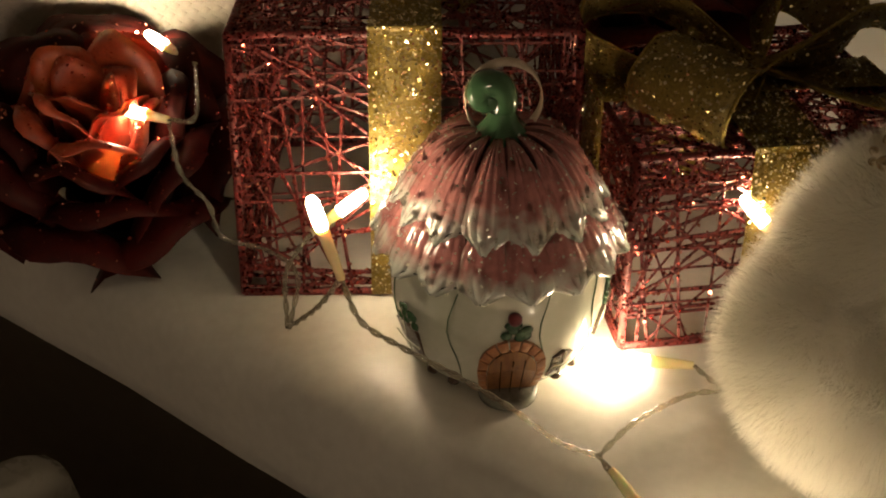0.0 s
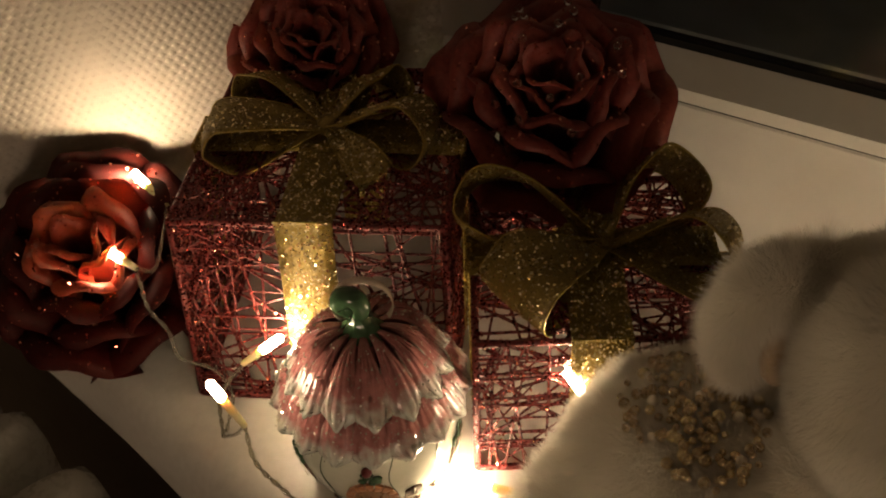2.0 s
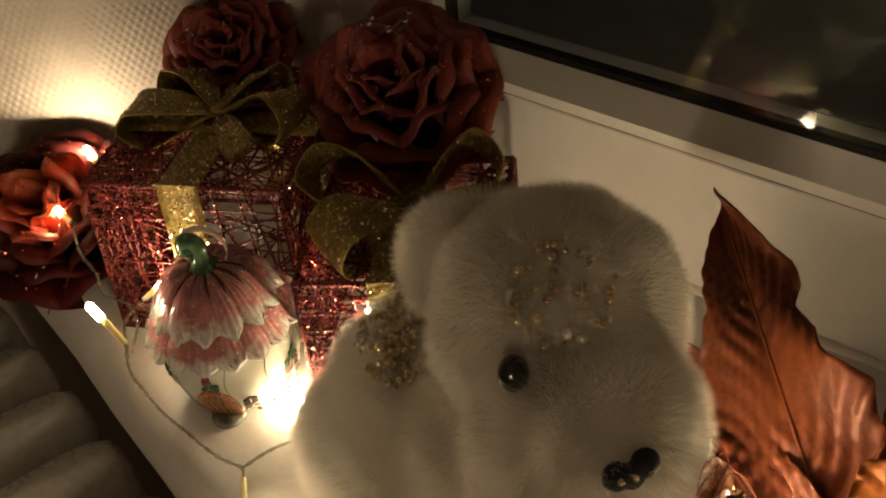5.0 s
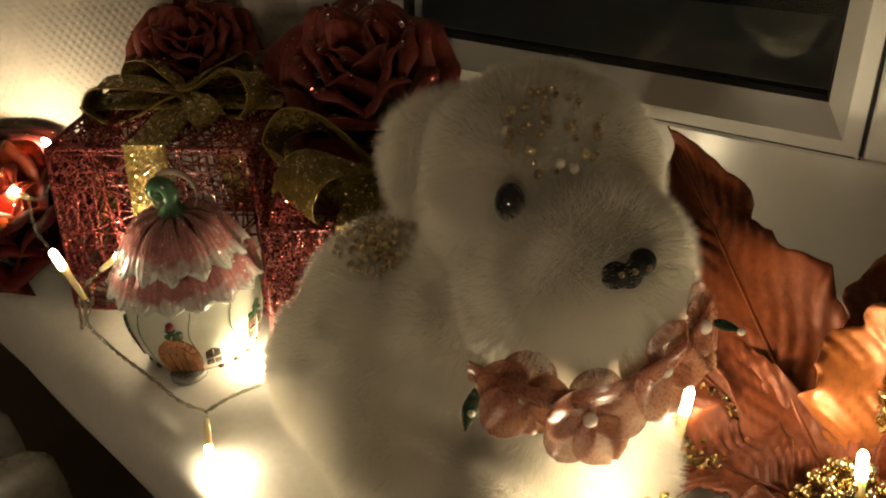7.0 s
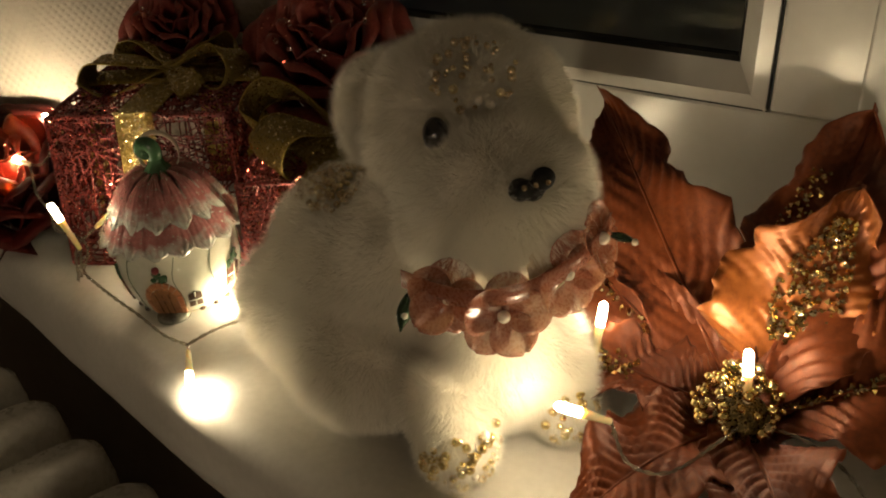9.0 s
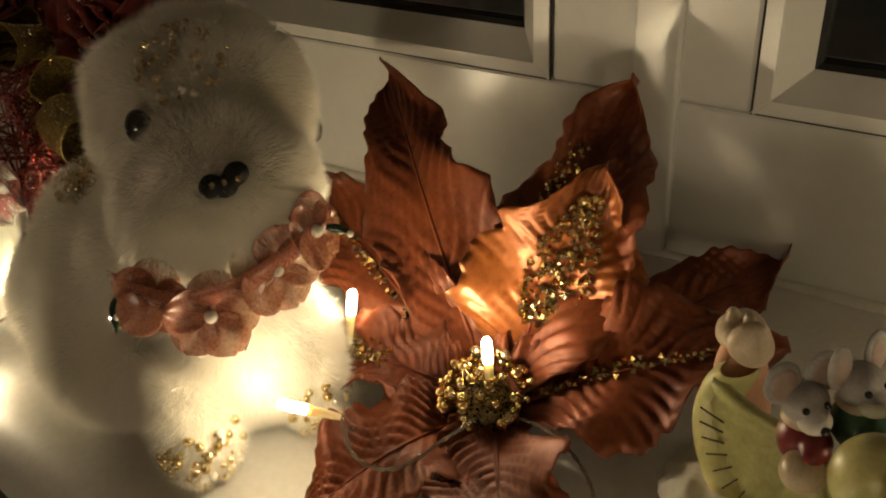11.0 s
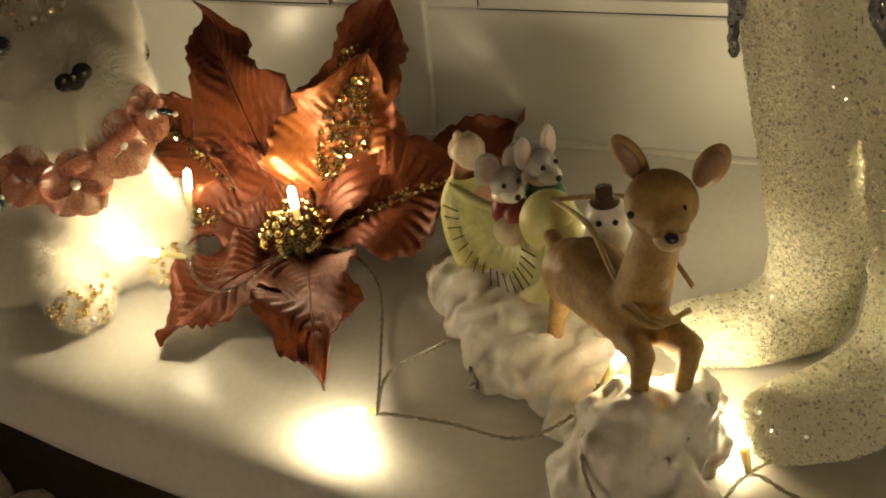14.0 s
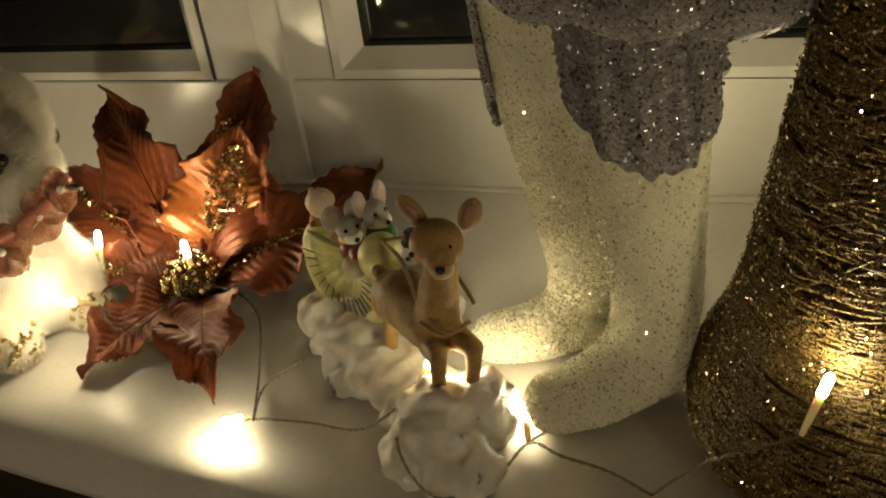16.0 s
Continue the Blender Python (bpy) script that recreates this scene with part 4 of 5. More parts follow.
def roof_petal(deg, r0, r1, z0, z1, half, droop, seed):
    """One ribbed petal of the roof: pink, with a white rim."""
    rg = random.Random(seed)
    ph = rg.uniform(0, 6)

    def fn(u, v):
        q = u * 2 - 1
        wid = half * (0.35 + 0.65 * min(1, v * 1.35)) * (0.10 + 0.90 * math.sqrt(max(0.0, 1 - (max(0, v - 0.80) / 0.20) ** 2)))
        a = deg + wid * q
        end = 1 - 0.05 * q * q
        vv = v * end
        r = r0 + (r1 - r0) * vv ** 0.85 + 0.0010 * max(0, vv - 0.8) / 0.2
        z = z0 + (z1 - z0) * vv ** droop + 0.0016 * (1 - q * q) * min(1, v * 2) + 0.00045 * math.cos(q * 15 + ph) * min(1, v * 2)
        return hc + hdir(a) * r + UP * z
    pm = Mesh().grid(fn, 16, 12)
    me = pm.data("roof_petal", [M_ROOF])
    rim = me.attributes.new("rim", "FLOAT", "POINT")
    rim.data.foreach_set("value", [max(j / 12, 0.5 + 0.42 * abs(i / 8 - 1) ** 2 * (j / 12) ** 0.5) for i in range(17) for j in range(13)])
    part("roof_petal", me, M_ROOF, house, "pink glazed petal with pale rim", solid=0.0017)
    return fn


tops = []
for k in range(17):
    tops.append(roof_petal(k * 360 / 17 + 8, 0.020, 0.0378, 0.0610, 0.0405, 12.6, 1.6, k))
for k in range(14):
    tops.append(roof_petal(k * 360 / 14, 0.006, 0.0312, 0.0762, 0.0520, 15.4, 2.0, 40 + k))
part("roof_core", Mesh().lathe([(0.032, 0.0415), (0.030, 0.049), (0.025, 0.061), (0.016, 0.0705), (0.009, 0.0748), (0.002, 0.0765)], 32, (HX, HY, 0)), M_PINKROOF, house)
# sugar-like glitter grains on the roof
rs = np.random.RandomState(4)
pl, nl = [], []
for f in tops:
    for _ in range(55):
        u, v = rs.uniform(0.05, 0.95), rs.rand() ** 0.55
        p = f(u, v)
        pl.append(p)
        nl.append((p - hc - UP * 0.03).normalized())
part("glitter_coat", flakes(pl, nl, 0.00050, rs, 0.6, 0.0010), M_FLAKE, house, "clear glitter grains", smooth=False, kind="stuff")
drops = Mesh()
for f in tops:
    for _ in range(13):
        drops.ball(f(rs.uniform(0.08, 0.92), 0.30 + 0.68 * rs.rand() ** 0.6) + UP * 0.0010, rs.uniform(0.0006, 0.0012), None, 8, 5)
part("sugar_coat", drops, M_DROP, house, "clear sugar-like glass beads", kind="stuff")


def cap_fn(u, v):
    a = 2 * math.pi * u
    r = float(np.interp(v, [0, 0.12, 0.45, 0.75, 1], [0.0106, 0.0112, 0.0078, 0.0048, 0.0040]))
    fold = 1 + (0.09 * math.cos(9 * a) + 0.03 * math.cos(5 * a + 1)) * (1 - v) ** 0.8
    return hc + Vector((math.cos(a) * r * fold, math.sin(a) * r * fold, 0.0710 + 0.0115 * v))


part("stem_cap", Mesh().grid(cap_fn, 72, 10, wrap=True), M_GREEN, house, "green glazed flower cap with folds")
SD = Vector((-0.90, -0.42, 0))
curl = smooth_line([hc + UP * 0.0815, hc - SD * 0.0006 + UP * 0.0860, hc + SD * 0.0012 + UP * 0.0900, hc + SD * 0.0052 + UP * 0.0905, hc + SD * 0.0066 + UP * 0.0872, hc + SD * 0.0044 + UP * 0.0856, hc + SD * 0.0036 + UP * 0.0876], 6)
part("stem_curl", Mesh().tube(curl, [0.0036 + 0.0006 * math.sin(math.pi * k / len(curl)) for k in range(len(curl))], 14), M_GREEN, house, "curled green glazed stem")
RDV = Vector((0.8, 0.5, 0))
ring = [hc + RDV * (0.0118 * math.cos(t) + 0.001) + UP * (0.0840 + 0.0115 * math.sin(t)) + Vector((-0.3, 0.5, 0)) * 0.006 for t in np.linspace(-0.9, 4.0, 30)]
part("hanging_loop", strip(lambda s: ring[min(int(round(s * 29)), 29)], lambda s: Vector((-0.4, 0.6, 0.5)) * 0.0016, 29, 2), M_SATIN, house, "cream satin hanging ribbon", solid=0.0003)

# ---- copper poinsettia ----
PC = Vector((0.446, 0.074, 0.009))
flower = thing("poinsettia", (0.44, 0.084, 0), "large copper satin artificial poinsettia with gold sequins", "artificial flower")


def leaf(tip, width, bend, seed, mt=None, face=(0, -0.4, 1), base=None, wave=0.0075, sequins=None, label=""):
    """A long serrated leaf from the flower's heart to its tip, ribbed across, with a raised midrib."""
    rg = random.Random(seed)
    base = Vector(base) if base else PC + (Vector(tip) - PC).normalized() * 0.008
    tip = Vector(tip)
    d = tip - base
    length = d.length
    dn = d.normalized()
    side = dn.cross(Vector(face)).normalized()
    nrm = side.cross(dn).normalized()
    teeth = [rg.uniform(-1, 1) for _ in range(40)]
    ph = rg.uniform(0, 6)

    def outline(t):
        w = math.sin(math.pi * min(1, 0.06 + t * 0.96)) ** 0.75 * (1 - 0.32 * t) + 0.05 * (1 - t)
        return w

    def fn(u, v):
        q = u * 2 - 1
        k = v * 9 + (3 if q > 0 else 17)
        i = int(k)
        fr = k - i
        tooth = (teeth[i % 40] * (1 - fr) + teeth[(i + 1) % 40] * fr) * 0.30
        saw = 0.12 * (1 - abs(2 * ((v * 7 + (0.3 if q > 0 else 0)) % 1) - 1))
        w = width * 0.5 * outline(v) * (1 + (tooth + saw) * abs(q) ** 3)
        p = base + d * v + side * w * q
        rib = math.sin((v * 14.0 - abs(q) * 3.8 + ph + 0.35 * math.sin(v * 9 + ph * 3) + 0.2 * math.sin(abs(q) * 5 + v * 17)) * 2 * math.pi) * (0.0014 + 0.0006 * math.sin(v * 21 + ph)) * min(1, abs(q) * 4) * min(1, (1 - v) * 6)
        lift = bend * math.sin(math.pi * v) + (-0.16 * (1 - abs(q)) + 0.05) * width * (0.35 + 0.65 * math.sin(math.pi * v)) * 0.6
        wv = wave * math.sin(v * 13 + q * 2 + ph) * abs(q) ** 1.5
        return p + nrm * (lift + rib + wv)
    ob = part("leaf", Mesh().grid(fn, 22, 130), mt or M_COPPER, flower, label, solid=0.0006)
    part("midrib", Mesh().tube([fn(0.5, 0.02 + 0.94 * k / 24) + nrm * 0.0004 for k in range(25)], [0.0013 * (1 - k / 28) for k in range(25)], 6), mt or M_COPPER, ob)
    if sequins:
        n, u0, u1, v0, v1 = sequins
        ps, ns = [], []
        for _ in range(n):
            v = v0 + (v1 - v0) * rg.random()
            mid = (v - v0) / (v1 - v0)
            u = (u0 + u1) / 2 + (u1 - u0) * 0.5 * rg.uniform(-1, 1) * math.sin(math.pi * (0.12 + 0.76 * mid)) ** 0.6
            ps.append(fn(u, v) + nrm * 0.001)
            ns.append(nrm)
        rr = np.random.RandomState(seed)
        half_n = len(ps) // 2
        part("sequin_cover", crumbs(ps[:half_n], ns[:half_n], 0.0014, rr, 0.1), M_GOLDBEAD, ob, "gold sequins", smooth=False, kind="stuff")
        part("sequin_cover", crumbs(ps[half_n:], ns[half_n:], 0.0012, rr, 0.1), M_SILVERBEAD, ob, "champagne sequins", smooth=False, kind="stuff")
    return ob


leaf((0.322, 0.190, 0.092), 0.062, 0.010, 1, face=(0.2, -0.7, 0.6), label="copper leaf leaning on the window frame")
leaf((0.459, 0.188, 0.105), 0.078, 0.004, 2, face=(-0.05, -0.85, 0.55), sequins=(70, 0.18, 0.42, 0.45, 0.75))
leaf((0.520, 0.217, 0.014), 0.055, 0.004, 3, face=(0, -0.25, 1))
leaf((0.548, 0.128, 0.034), 0.062, 0.012, 4, face=(0, -0.5, 1), sequins=(120, 0.46, 0.56, 0.06, 0.9))
leaf((0.509, -0.019, 0.004), 0.052, 0.012, 5, face=(0.0, 0.0, 1))
leaf((0.410, -0.013, 0.004), 0.056, 0.012, 6, face=(0.1, -0.1, 1))
leaf((0.282, 0.150, 0.052), 0.056, 0.010, 7, face=(0.2, -0.55, 0.8), sequins=(170, 0.40, 0.52, 0.02, 0.97))
leaf((0.362, 0.060, 0.030), 0.044, 0.006, 8, face=(0.1, -0.3, 1), sequins=(70, 0.3, 0.7, 0.5, 0.85))
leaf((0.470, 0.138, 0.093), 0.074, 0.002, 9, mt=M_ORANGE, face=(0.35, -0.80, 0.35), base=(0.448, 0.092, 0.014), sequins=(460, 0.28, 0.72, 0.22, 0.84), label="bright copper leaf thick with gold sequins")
rr = np.random.RandomState(12)
for k in range(110):
    a, r, z = rr.uniform(0, 6.28), 0.019 * rr.rand() ** 0.5, rr.rand()
    p = PC + Vector((0.000 + math.cos(a) * r, -0.004 + math.sin(a) * r * 1.1, 0.004 + 0.025 * (1 - (r / 0.022) ** 2) * (0.6 + 0.4 * z)))
    part("bead", Mesh().ball(p, 0.0020 * rr.uniform(0.7, 1.3), None, 8, 6), M_GOLDBEAD if k % 3 else M_SILVERBEAD, flower, "gold bead of the flower heart")
part("heart", Mesh().ball(PC + Vector((0.002, -0.006, 0.002)), (0.012, 0.013, 0.014), None, 16, 10), M_THREAD, flower)

# ---- white plush bear ----
bear = thing("plush_bear", (0.30, 0.045, 0), "white plush toy bear sitting, with beads and flower collar", "plush toy")
HEADC = Vector((0.332, 0.057, 0.1225))
HF = Vector((0.80, -0.60, 0.0)).normalized()
body_me = blob([
    ((0.281, 0.055, 0.047), (0.070, 0.052, 0.048), (0, 0, -20)),
    ((0.262, 0.046, 0.033), (0.057, 0.046, 0.035)),
    ((0.315, 0.050, 0.069), (0.044, 0.044, 0.044)),
    ((0.276, 0.057, 0.052), (0.041, 0.042, 0.042)),
    ((0.352, 0.036, 0.050), (0.030, 0.032, 0.046)),
    ((0.345, 0.006, 0.034), (0.355, -0.002, 0.015), 0.019, 0.0145),
    ((0.366, 0.050, 0.034), (0.380, 0.042, 0.014), 0.019, 0.0135),
    ((0.290, 0.016, 0.030), (0.040, 0.030, 0.030), (0, 0, -15)),
], 0.0026, 8)
head_me = blob([
    (tuple(HEADC + Vector((-0.006, 0.010, 0.003))), (0.0415, 0.0430, 0.0400)),
    (tuple(HEADC + Vector((-0.020, 0.022, 0.000))), (0.032, 0.034, 0.033)),
    (tuple(HEADC + HF * 0.036 + UP * -0.008), (0.033, 0.036, 0.030)),
    (tuple(HEADC + HF * 0.024 + UP * -0.018), (0.036, 0.040, 0.024)),
], 0.0026, 8)
bb = part("body", body_me, M_FUR, bear)
hh = part("head", head_me, M_FUR, bear)
part("plush", pile(body_me, 330000, 0.0066, 1), M_HAIR, bb, kind="stuff")
part("plush", pile(head_me, 290000, 0.0062, 2), M_HAIR, hh, kind="stuff")
SIDE = HF.cross(UP).normalized()


def surf(me, origin, direction, off=0.0):
    """Where a ray from inside meets the far side of a mesh."""
    from mathutils.bvhtree import BVHTree
    t = BVHTree.FromPolygons([v.co.copy() for v in me.vertices], [p.vertices[:] for p in me.polygons])
    d = (Vector(direction)).normalized()
    o = Vector(origin)
    hit, nr, *_ = t.ray_cast(o, d)
    return hit + d * off, nr


# floppy ears: a soft puff with its rim curled over a beige hollow
EARN = Vector((0.45, -0.893, 0.0))
for c in (Vector((0.2745, 0.075, 0.1205)), Vector((0.300, 0.108, 0.100))):
    er = Matrix.Rotation(math.atan2(EARN.y, EARN.x), 3, "Z")
    rim = [c + er @ Vector((0.004 + 0.003 * math.cos(t), 0.0130 * math.cos(t), 0.0185 * math.sin(t) - 0.002)) for t in np.linspace(-1.2, 2 * math.pi - 2.2, 15)]
    em = blob([(tuple(c - EARN * 0.003), (0.009, 0.019, 0.024), (0, 0, -63)), (tuple(c + er @ Vector((-0.002, 0.012, 0.014))), (0.011, 0.014, 0.013), (0, 0, -63))] + [(tuple(a), tuple(b), 0.0068, 0.0068) for a, b in zip(rim, rim[1:])], 0.0020, 3)
    ear = part("ear", em, M_FUR, bear, "floppy cupped white plush ear")
    part("plush", pile(em, 60000, 0.0070, 3), M_HAIR, ear, kind="stuff")
    part("ear_lining", Mesh().ball(c + EARN * 0.0095 - Vector((0.0, 0, 0.005)), (0.0040, 0.0070, 0.0120), er, 18, 12), M_EARIN, ear, "beige ear lining")
for target in ((0.343, 0.016, 0.1465), (0.352, 0.100, 0.106)):
    p, nr = surf(head_me, HEADC, Vector(target) - HEADC, 0.0040)
    part("eye", Mesh().ball(p, (0.0052, 0.0052, 0.0072), None, 20, 14), M_BLACK, bear, "shiny black plastic eye")
p, nr = surf(head_me, HEADC + UP * -0.002, Vector((0.397, 0.011, 0.1365)) - HEADC, 0.0032)
part("nose", blob([(tuple(p - SIDE * 0.0046 + UP * 0.0012), (0.0044, 0.0048, 0.0042)), (tuple(p + SIDE * 0.0044 - UP * 0.0012), (0.0044, 0.0048, 0.0044)), (tuple(p - UP * 0.0030), (0.0044, 0.0044, 0.0034))], 0.0008, 3), M_NOSE, bear, "black stitched wool nose")
# shiny beads added to stand for the bulbs' highlights on the nose
for k in (-0.0046, 0.0, 0.0044):
    part("nose_glint", Mesh().ball(p + SIDE * k + HF * 0.0045 + UP * 0.0016, 0.0011, None, 10, 7), M_SILVERBEAD, bear, "small shiny bead set as a glint on the nose")


def bead_patch(me, host, centre, radius, n, seed, mt, name="bead", size=0.0017):
    """Beads sewn on the plush round a place."""
    c = Vector(centre)
    ps, ns, rg = scatter(me, 60000, seed, lambda q: np.linalg.norm(q - np.array(c), axis=1) < radius)
    for k in range(min(n, len(ps))):
        s = size * rg.uniform(0.6, 1.35)
        part(name, Mesh().ball(ps[k] + ns[k] * (0.0022 + 0.4 * s), s, None, 8, 6), (mt if k % 5 else M_SPARK) if k % 17 else M_PEARL, host)


bead_patch(head_me, hh, (0.348, 0.046, 0.165), 0.021, 46, 5, M_SILVERBEAD, size=0.0015)
bead_patch(body_me, bb, (0.252, 0.062, 0.096), 0.024, 110, 6, M_SILVERBEAD)
bead_patch(body_me, bb, (0.268, 0.046, 0.098), 0.019, 70, 16, M_SILVERBEAD)
bead_patch(body_me, bb, (0.361, -0.004, 0.012), 0.0175, 95, 7, M_GOLDBEAD)
bead_patch(body_me, bb, (0.388, 0.038, 0.014), 0.013, 40, 8, M_GOLDBEAD)

# collar of organza flowers
collar = thing("flower_collar", (0.375, 0.005, 0.09), "pink organza flower collar with pearls and green leaves", "collar")


COLLAR = Vector((-0.003, 0.005, -0.003))


def organza_flower(c, axis, r, seed, mats):
    rg = random.Random(seed)
    m = frame_of(axis)
    c = Vector(c) + COLLAR
    r *= 1.12
    for k in range(5):
        a = 2 * math.pi * (k + rg.uniform(-0.1, 0.1)) / 5
        tilt = rg.uniform(-0.15, 0.45)

        def fn(u, v):
            q = (u * 2 - 1)
            w = r * 0.60 * math.sin(math.pi * (0.06 + 0.92 * v) ** 1.1) ** 0.55
            p = Vector((math.cos(a), math.sin(a), 0)) * r * v * 1.05 + Vector((-math.sin(a), math.cos(a), 0)) * w * q
            p.z = tilt * r * v - 0.25 * r * (1 - q * q) * math.sin(math.pi * v) * 0.6 + 0.04 * r * math.sin(q * 5 + k)
            return c + m @ p
        part("petal", Mesh().grid(fn, 12, 10), mats[k % len(mats)], collar, solid=0.0003)
    part("pearl", Mesh().ball(c + m @ Vector((0, 0, 0.001)), 0.0026, None, 12, 8), M_PEARL, collar, "cream pearl")


organza_flower((0.364, -0.010, 0.094), (0.45, -0.85, 0.15), 0.0135, 1, [M_PINKPETAL])
organza_flower((0.384, -0.004, 0.088), (0.75, -0.6, 0.1), 0.0145, 2, [M_PINKPETAL])
organza_flower((0.399, 0.018, 0.098), (0.9, -0.35, 0.2), 0.0145, 3, [M_PINKPETAL, M_PINKPETAL, M_CREAMPETAL])
organza_flower((0.404, 0.036, 0.105), (0.95, 0.05, 0.2), 0.0125, 4, [M_PINKPETAL])
for (x, y, z), d, ln in (((0.349, -0.014, 0.094), (-0.25, -0.25, -1), 0.0165), ((0.391, 0.004, 0.084), (-0.1, -0.1, -1), 0.014), ((0.406, 0.040, 0.105), (0.6, 0.3, -0.2), 0.009)):
    a, d = Vector((x, y, z)) + COLLAR, Vector(d).normalized()
    s = d.cross(Vector((0.7, -0.7, 0.1))).normalized()
    lf = Mesh().grid(lambda u, v: a + d * ln * v + s * 0.18 * ln * (u * 2 - 1) * math.sin(math.pi * (0.1 + 0.9 * v)) + Vector((0.6, -0.7, 0)) * 0.0015 * (1 - (u * 2 - 1) ** 2), 8, 10)
    part("leaf", lf, M_EMERALD, collar, "dark green rhinestone leaf", solid=0.0008)
    part("leaf_pearl", Mesh().ball(a + d * 0.009 + Vector((0.6, -0.7, 0)) * 0.002, 0.0014, None, 8, 6), M_PEARL, collar)
cl = smooth_line([(0.345, -0.013, 0.099), (0.372, -0.012, 0.097), (0.392, 0.002, 0.098), (0.404, 0.024, 0.104), (0.402, 0.048, 0.106)], 6)
part("band", strip(lambda s: cl[min(int(round(s * (len(cl) - 1))), len(cl) - 1)] + COLLAR, lambda s: Vector((0.1, -0.05, 1)) * 0.004, len(cl) - 1, 2), M_PINKPETAL, collar, "pink satin collar band", solid=0.0005)

# ---- resin figurine: deer drawing mice on a fruit-slice sleigh over snow ----
fig = thing("sleigh_figurine", (0.61, 0.02, 0), "painted resin deer drawing two mice in a sleigh", "figurine")
snow = blob([
    ((0.660, -0.036, 0.022), (0.025, 0.025, 0.024)), ((0.676, -0.022, 0.020), (0.016, 0.020, 0.022)), ((0.650, -0.045, 0.012), (0.022, 0.020, 0.013)), ((0.672, -0.050, 0.012), (0.022, 0.018, 0.014)),
    ((0.640, -0.008, 0.010), (0.026, 0.028, 0.012)), ((0.612, 0.012, 0.009), (0.030, 0.026, 0.011)), ((0.585, 0.036, 0.010), (0.034, 0.028, 0.013)), ((0.560, 0.064, 0.009), (0.032, 0.030, 0.012)),
    ((0.538, 0.076, 0.006), (0.018, 0.022, 0.007)), ((0.600, 0.055, 0.010), (0.034, 0.03, 0.014)), ((0.588, 0.008, 0.005), (0.020, 0.015, 0.007)), ((0.562, 0.038, 0.005), (0.018, 0.016, 0.007)),
], 0.0019, 4, rough=0.0060, seed=3)
for v in snow.vertices:
    v.co += v.normal * (0.0014 * noise.noise(v.co * 170) + 0.00045 * noise.noise(v.co * 620))
for v in snow.vertices:
    v.co.z = max(v.co.z, 0.0006)
part("snow_base", snow, M_SNOW, fig, "white lumpy snow base")
# sleigh: a thick crescent slice, open to the top, standing on the snow
SC = Vector((0.577, 0.068, 0.046))
SU, SV = Vector((0.86, -0.47, 0.20)).normalized(), Vector((-0.1, 0.15, 1)).normalized()
SW = SU.cross(SV).normalized()
if SW.y > 0:
    SW = -SW
SV = SW.cross(SU).normalized() * (1 if SW.cross(SU).z > 0 else -1)


def slice_pt(t, r, w):
    return SC + SU * math.cos(t) * r * 1.16 + SV * math.sin(t) * r + SW * w


shell = Mesh()


def shell_fn(u, v):
    t = math.radians(145 + 232 * u)
    th = 0.5 + 0.5 * math.sin(math.pi * u) ** 0.6
    ang = 2 * math.pi * v
    return slice_pt(t, 0.0355 - 0.0065 * (1 - th) + 0.0075 * math.cos(ang) * th, 0.004 + 0.017 * math.sin(ang) * th)


shell.grid(shell_fn, 40, 16)
part("sleigh_shell", shell, M_LEMON, fig, "yellow green fruit rind sleigh")
flesh = Mesh().grid(lambda u, v: slice_pt(math.radians(150 + 222 * u), 0.005 + 0.028 * v, 0.012 - 0.010 * (1 - v) ** 2 + 0.0007 * math.sin(u * 90) * v), 60, 8)
part("flesh", flesh, M_LEMONIN, fig, "olive fruit flesh with fine grooves", solid=0.004)
for k in range(17):
    t = math.radians(165 + k * 11.5)
    part("groove", Mesh().tube([slice_pt(t, 0.0205, 0.0185), slice_pt(t + 0.03, 0.030, 0.0195)], 0.00035, 4), M_BROWN, fig)
part("pod", blob([(tuple(SC + SU * 0.030 + SV * 0.006 + SW * 0.006), (0.013, 0.012, 0.015), (0, 20, 0))], 0.0012, 3), M_LEMON, fig, "rounded yellow green fruit end")
part("peach_back", blob([(tuple(SC - SU * 0.039 + SV * 0.002 - SW * 0.002), (0.007, 0.012, 0.026), (0, -8, -30))], 0.0012, 3), M_PEACH, fig, "peach coloured sleigh back")
sh = blob([(tuple(SC - SU * 0.032 + SV * 0.027), (0.006, 0.006, 0.007)), (tuple(SC - SU * 0.036 + SV * 0.036 + SW * 0.002), (0.0028, 0.0028, 0.0032)), (tuple(SC - SU * 0.028 + SV * 0.036 + SW * 0.002), (0.0028, 0.0028, 0.0032)), (tuple(SC - SU * 0.031 + SV * 0.029 + SW * 0.006), (0.003, 0.003, 0.003)), (tuple(SC - SU * 0.036 + SV * 0.028 - SW * 0.002), (0.009, 0.009, 0.007)), (tuple(SC - SU * 0.022 + SV * 0.030 + SW * 0.006), (0.008, 0.004, 0.010), (0, 0, 20))], 0.0012, 2, rough=0.002, seed=9)
part("small_animal", sh, M_DEERPALE, fig, "pale little animal at the back")


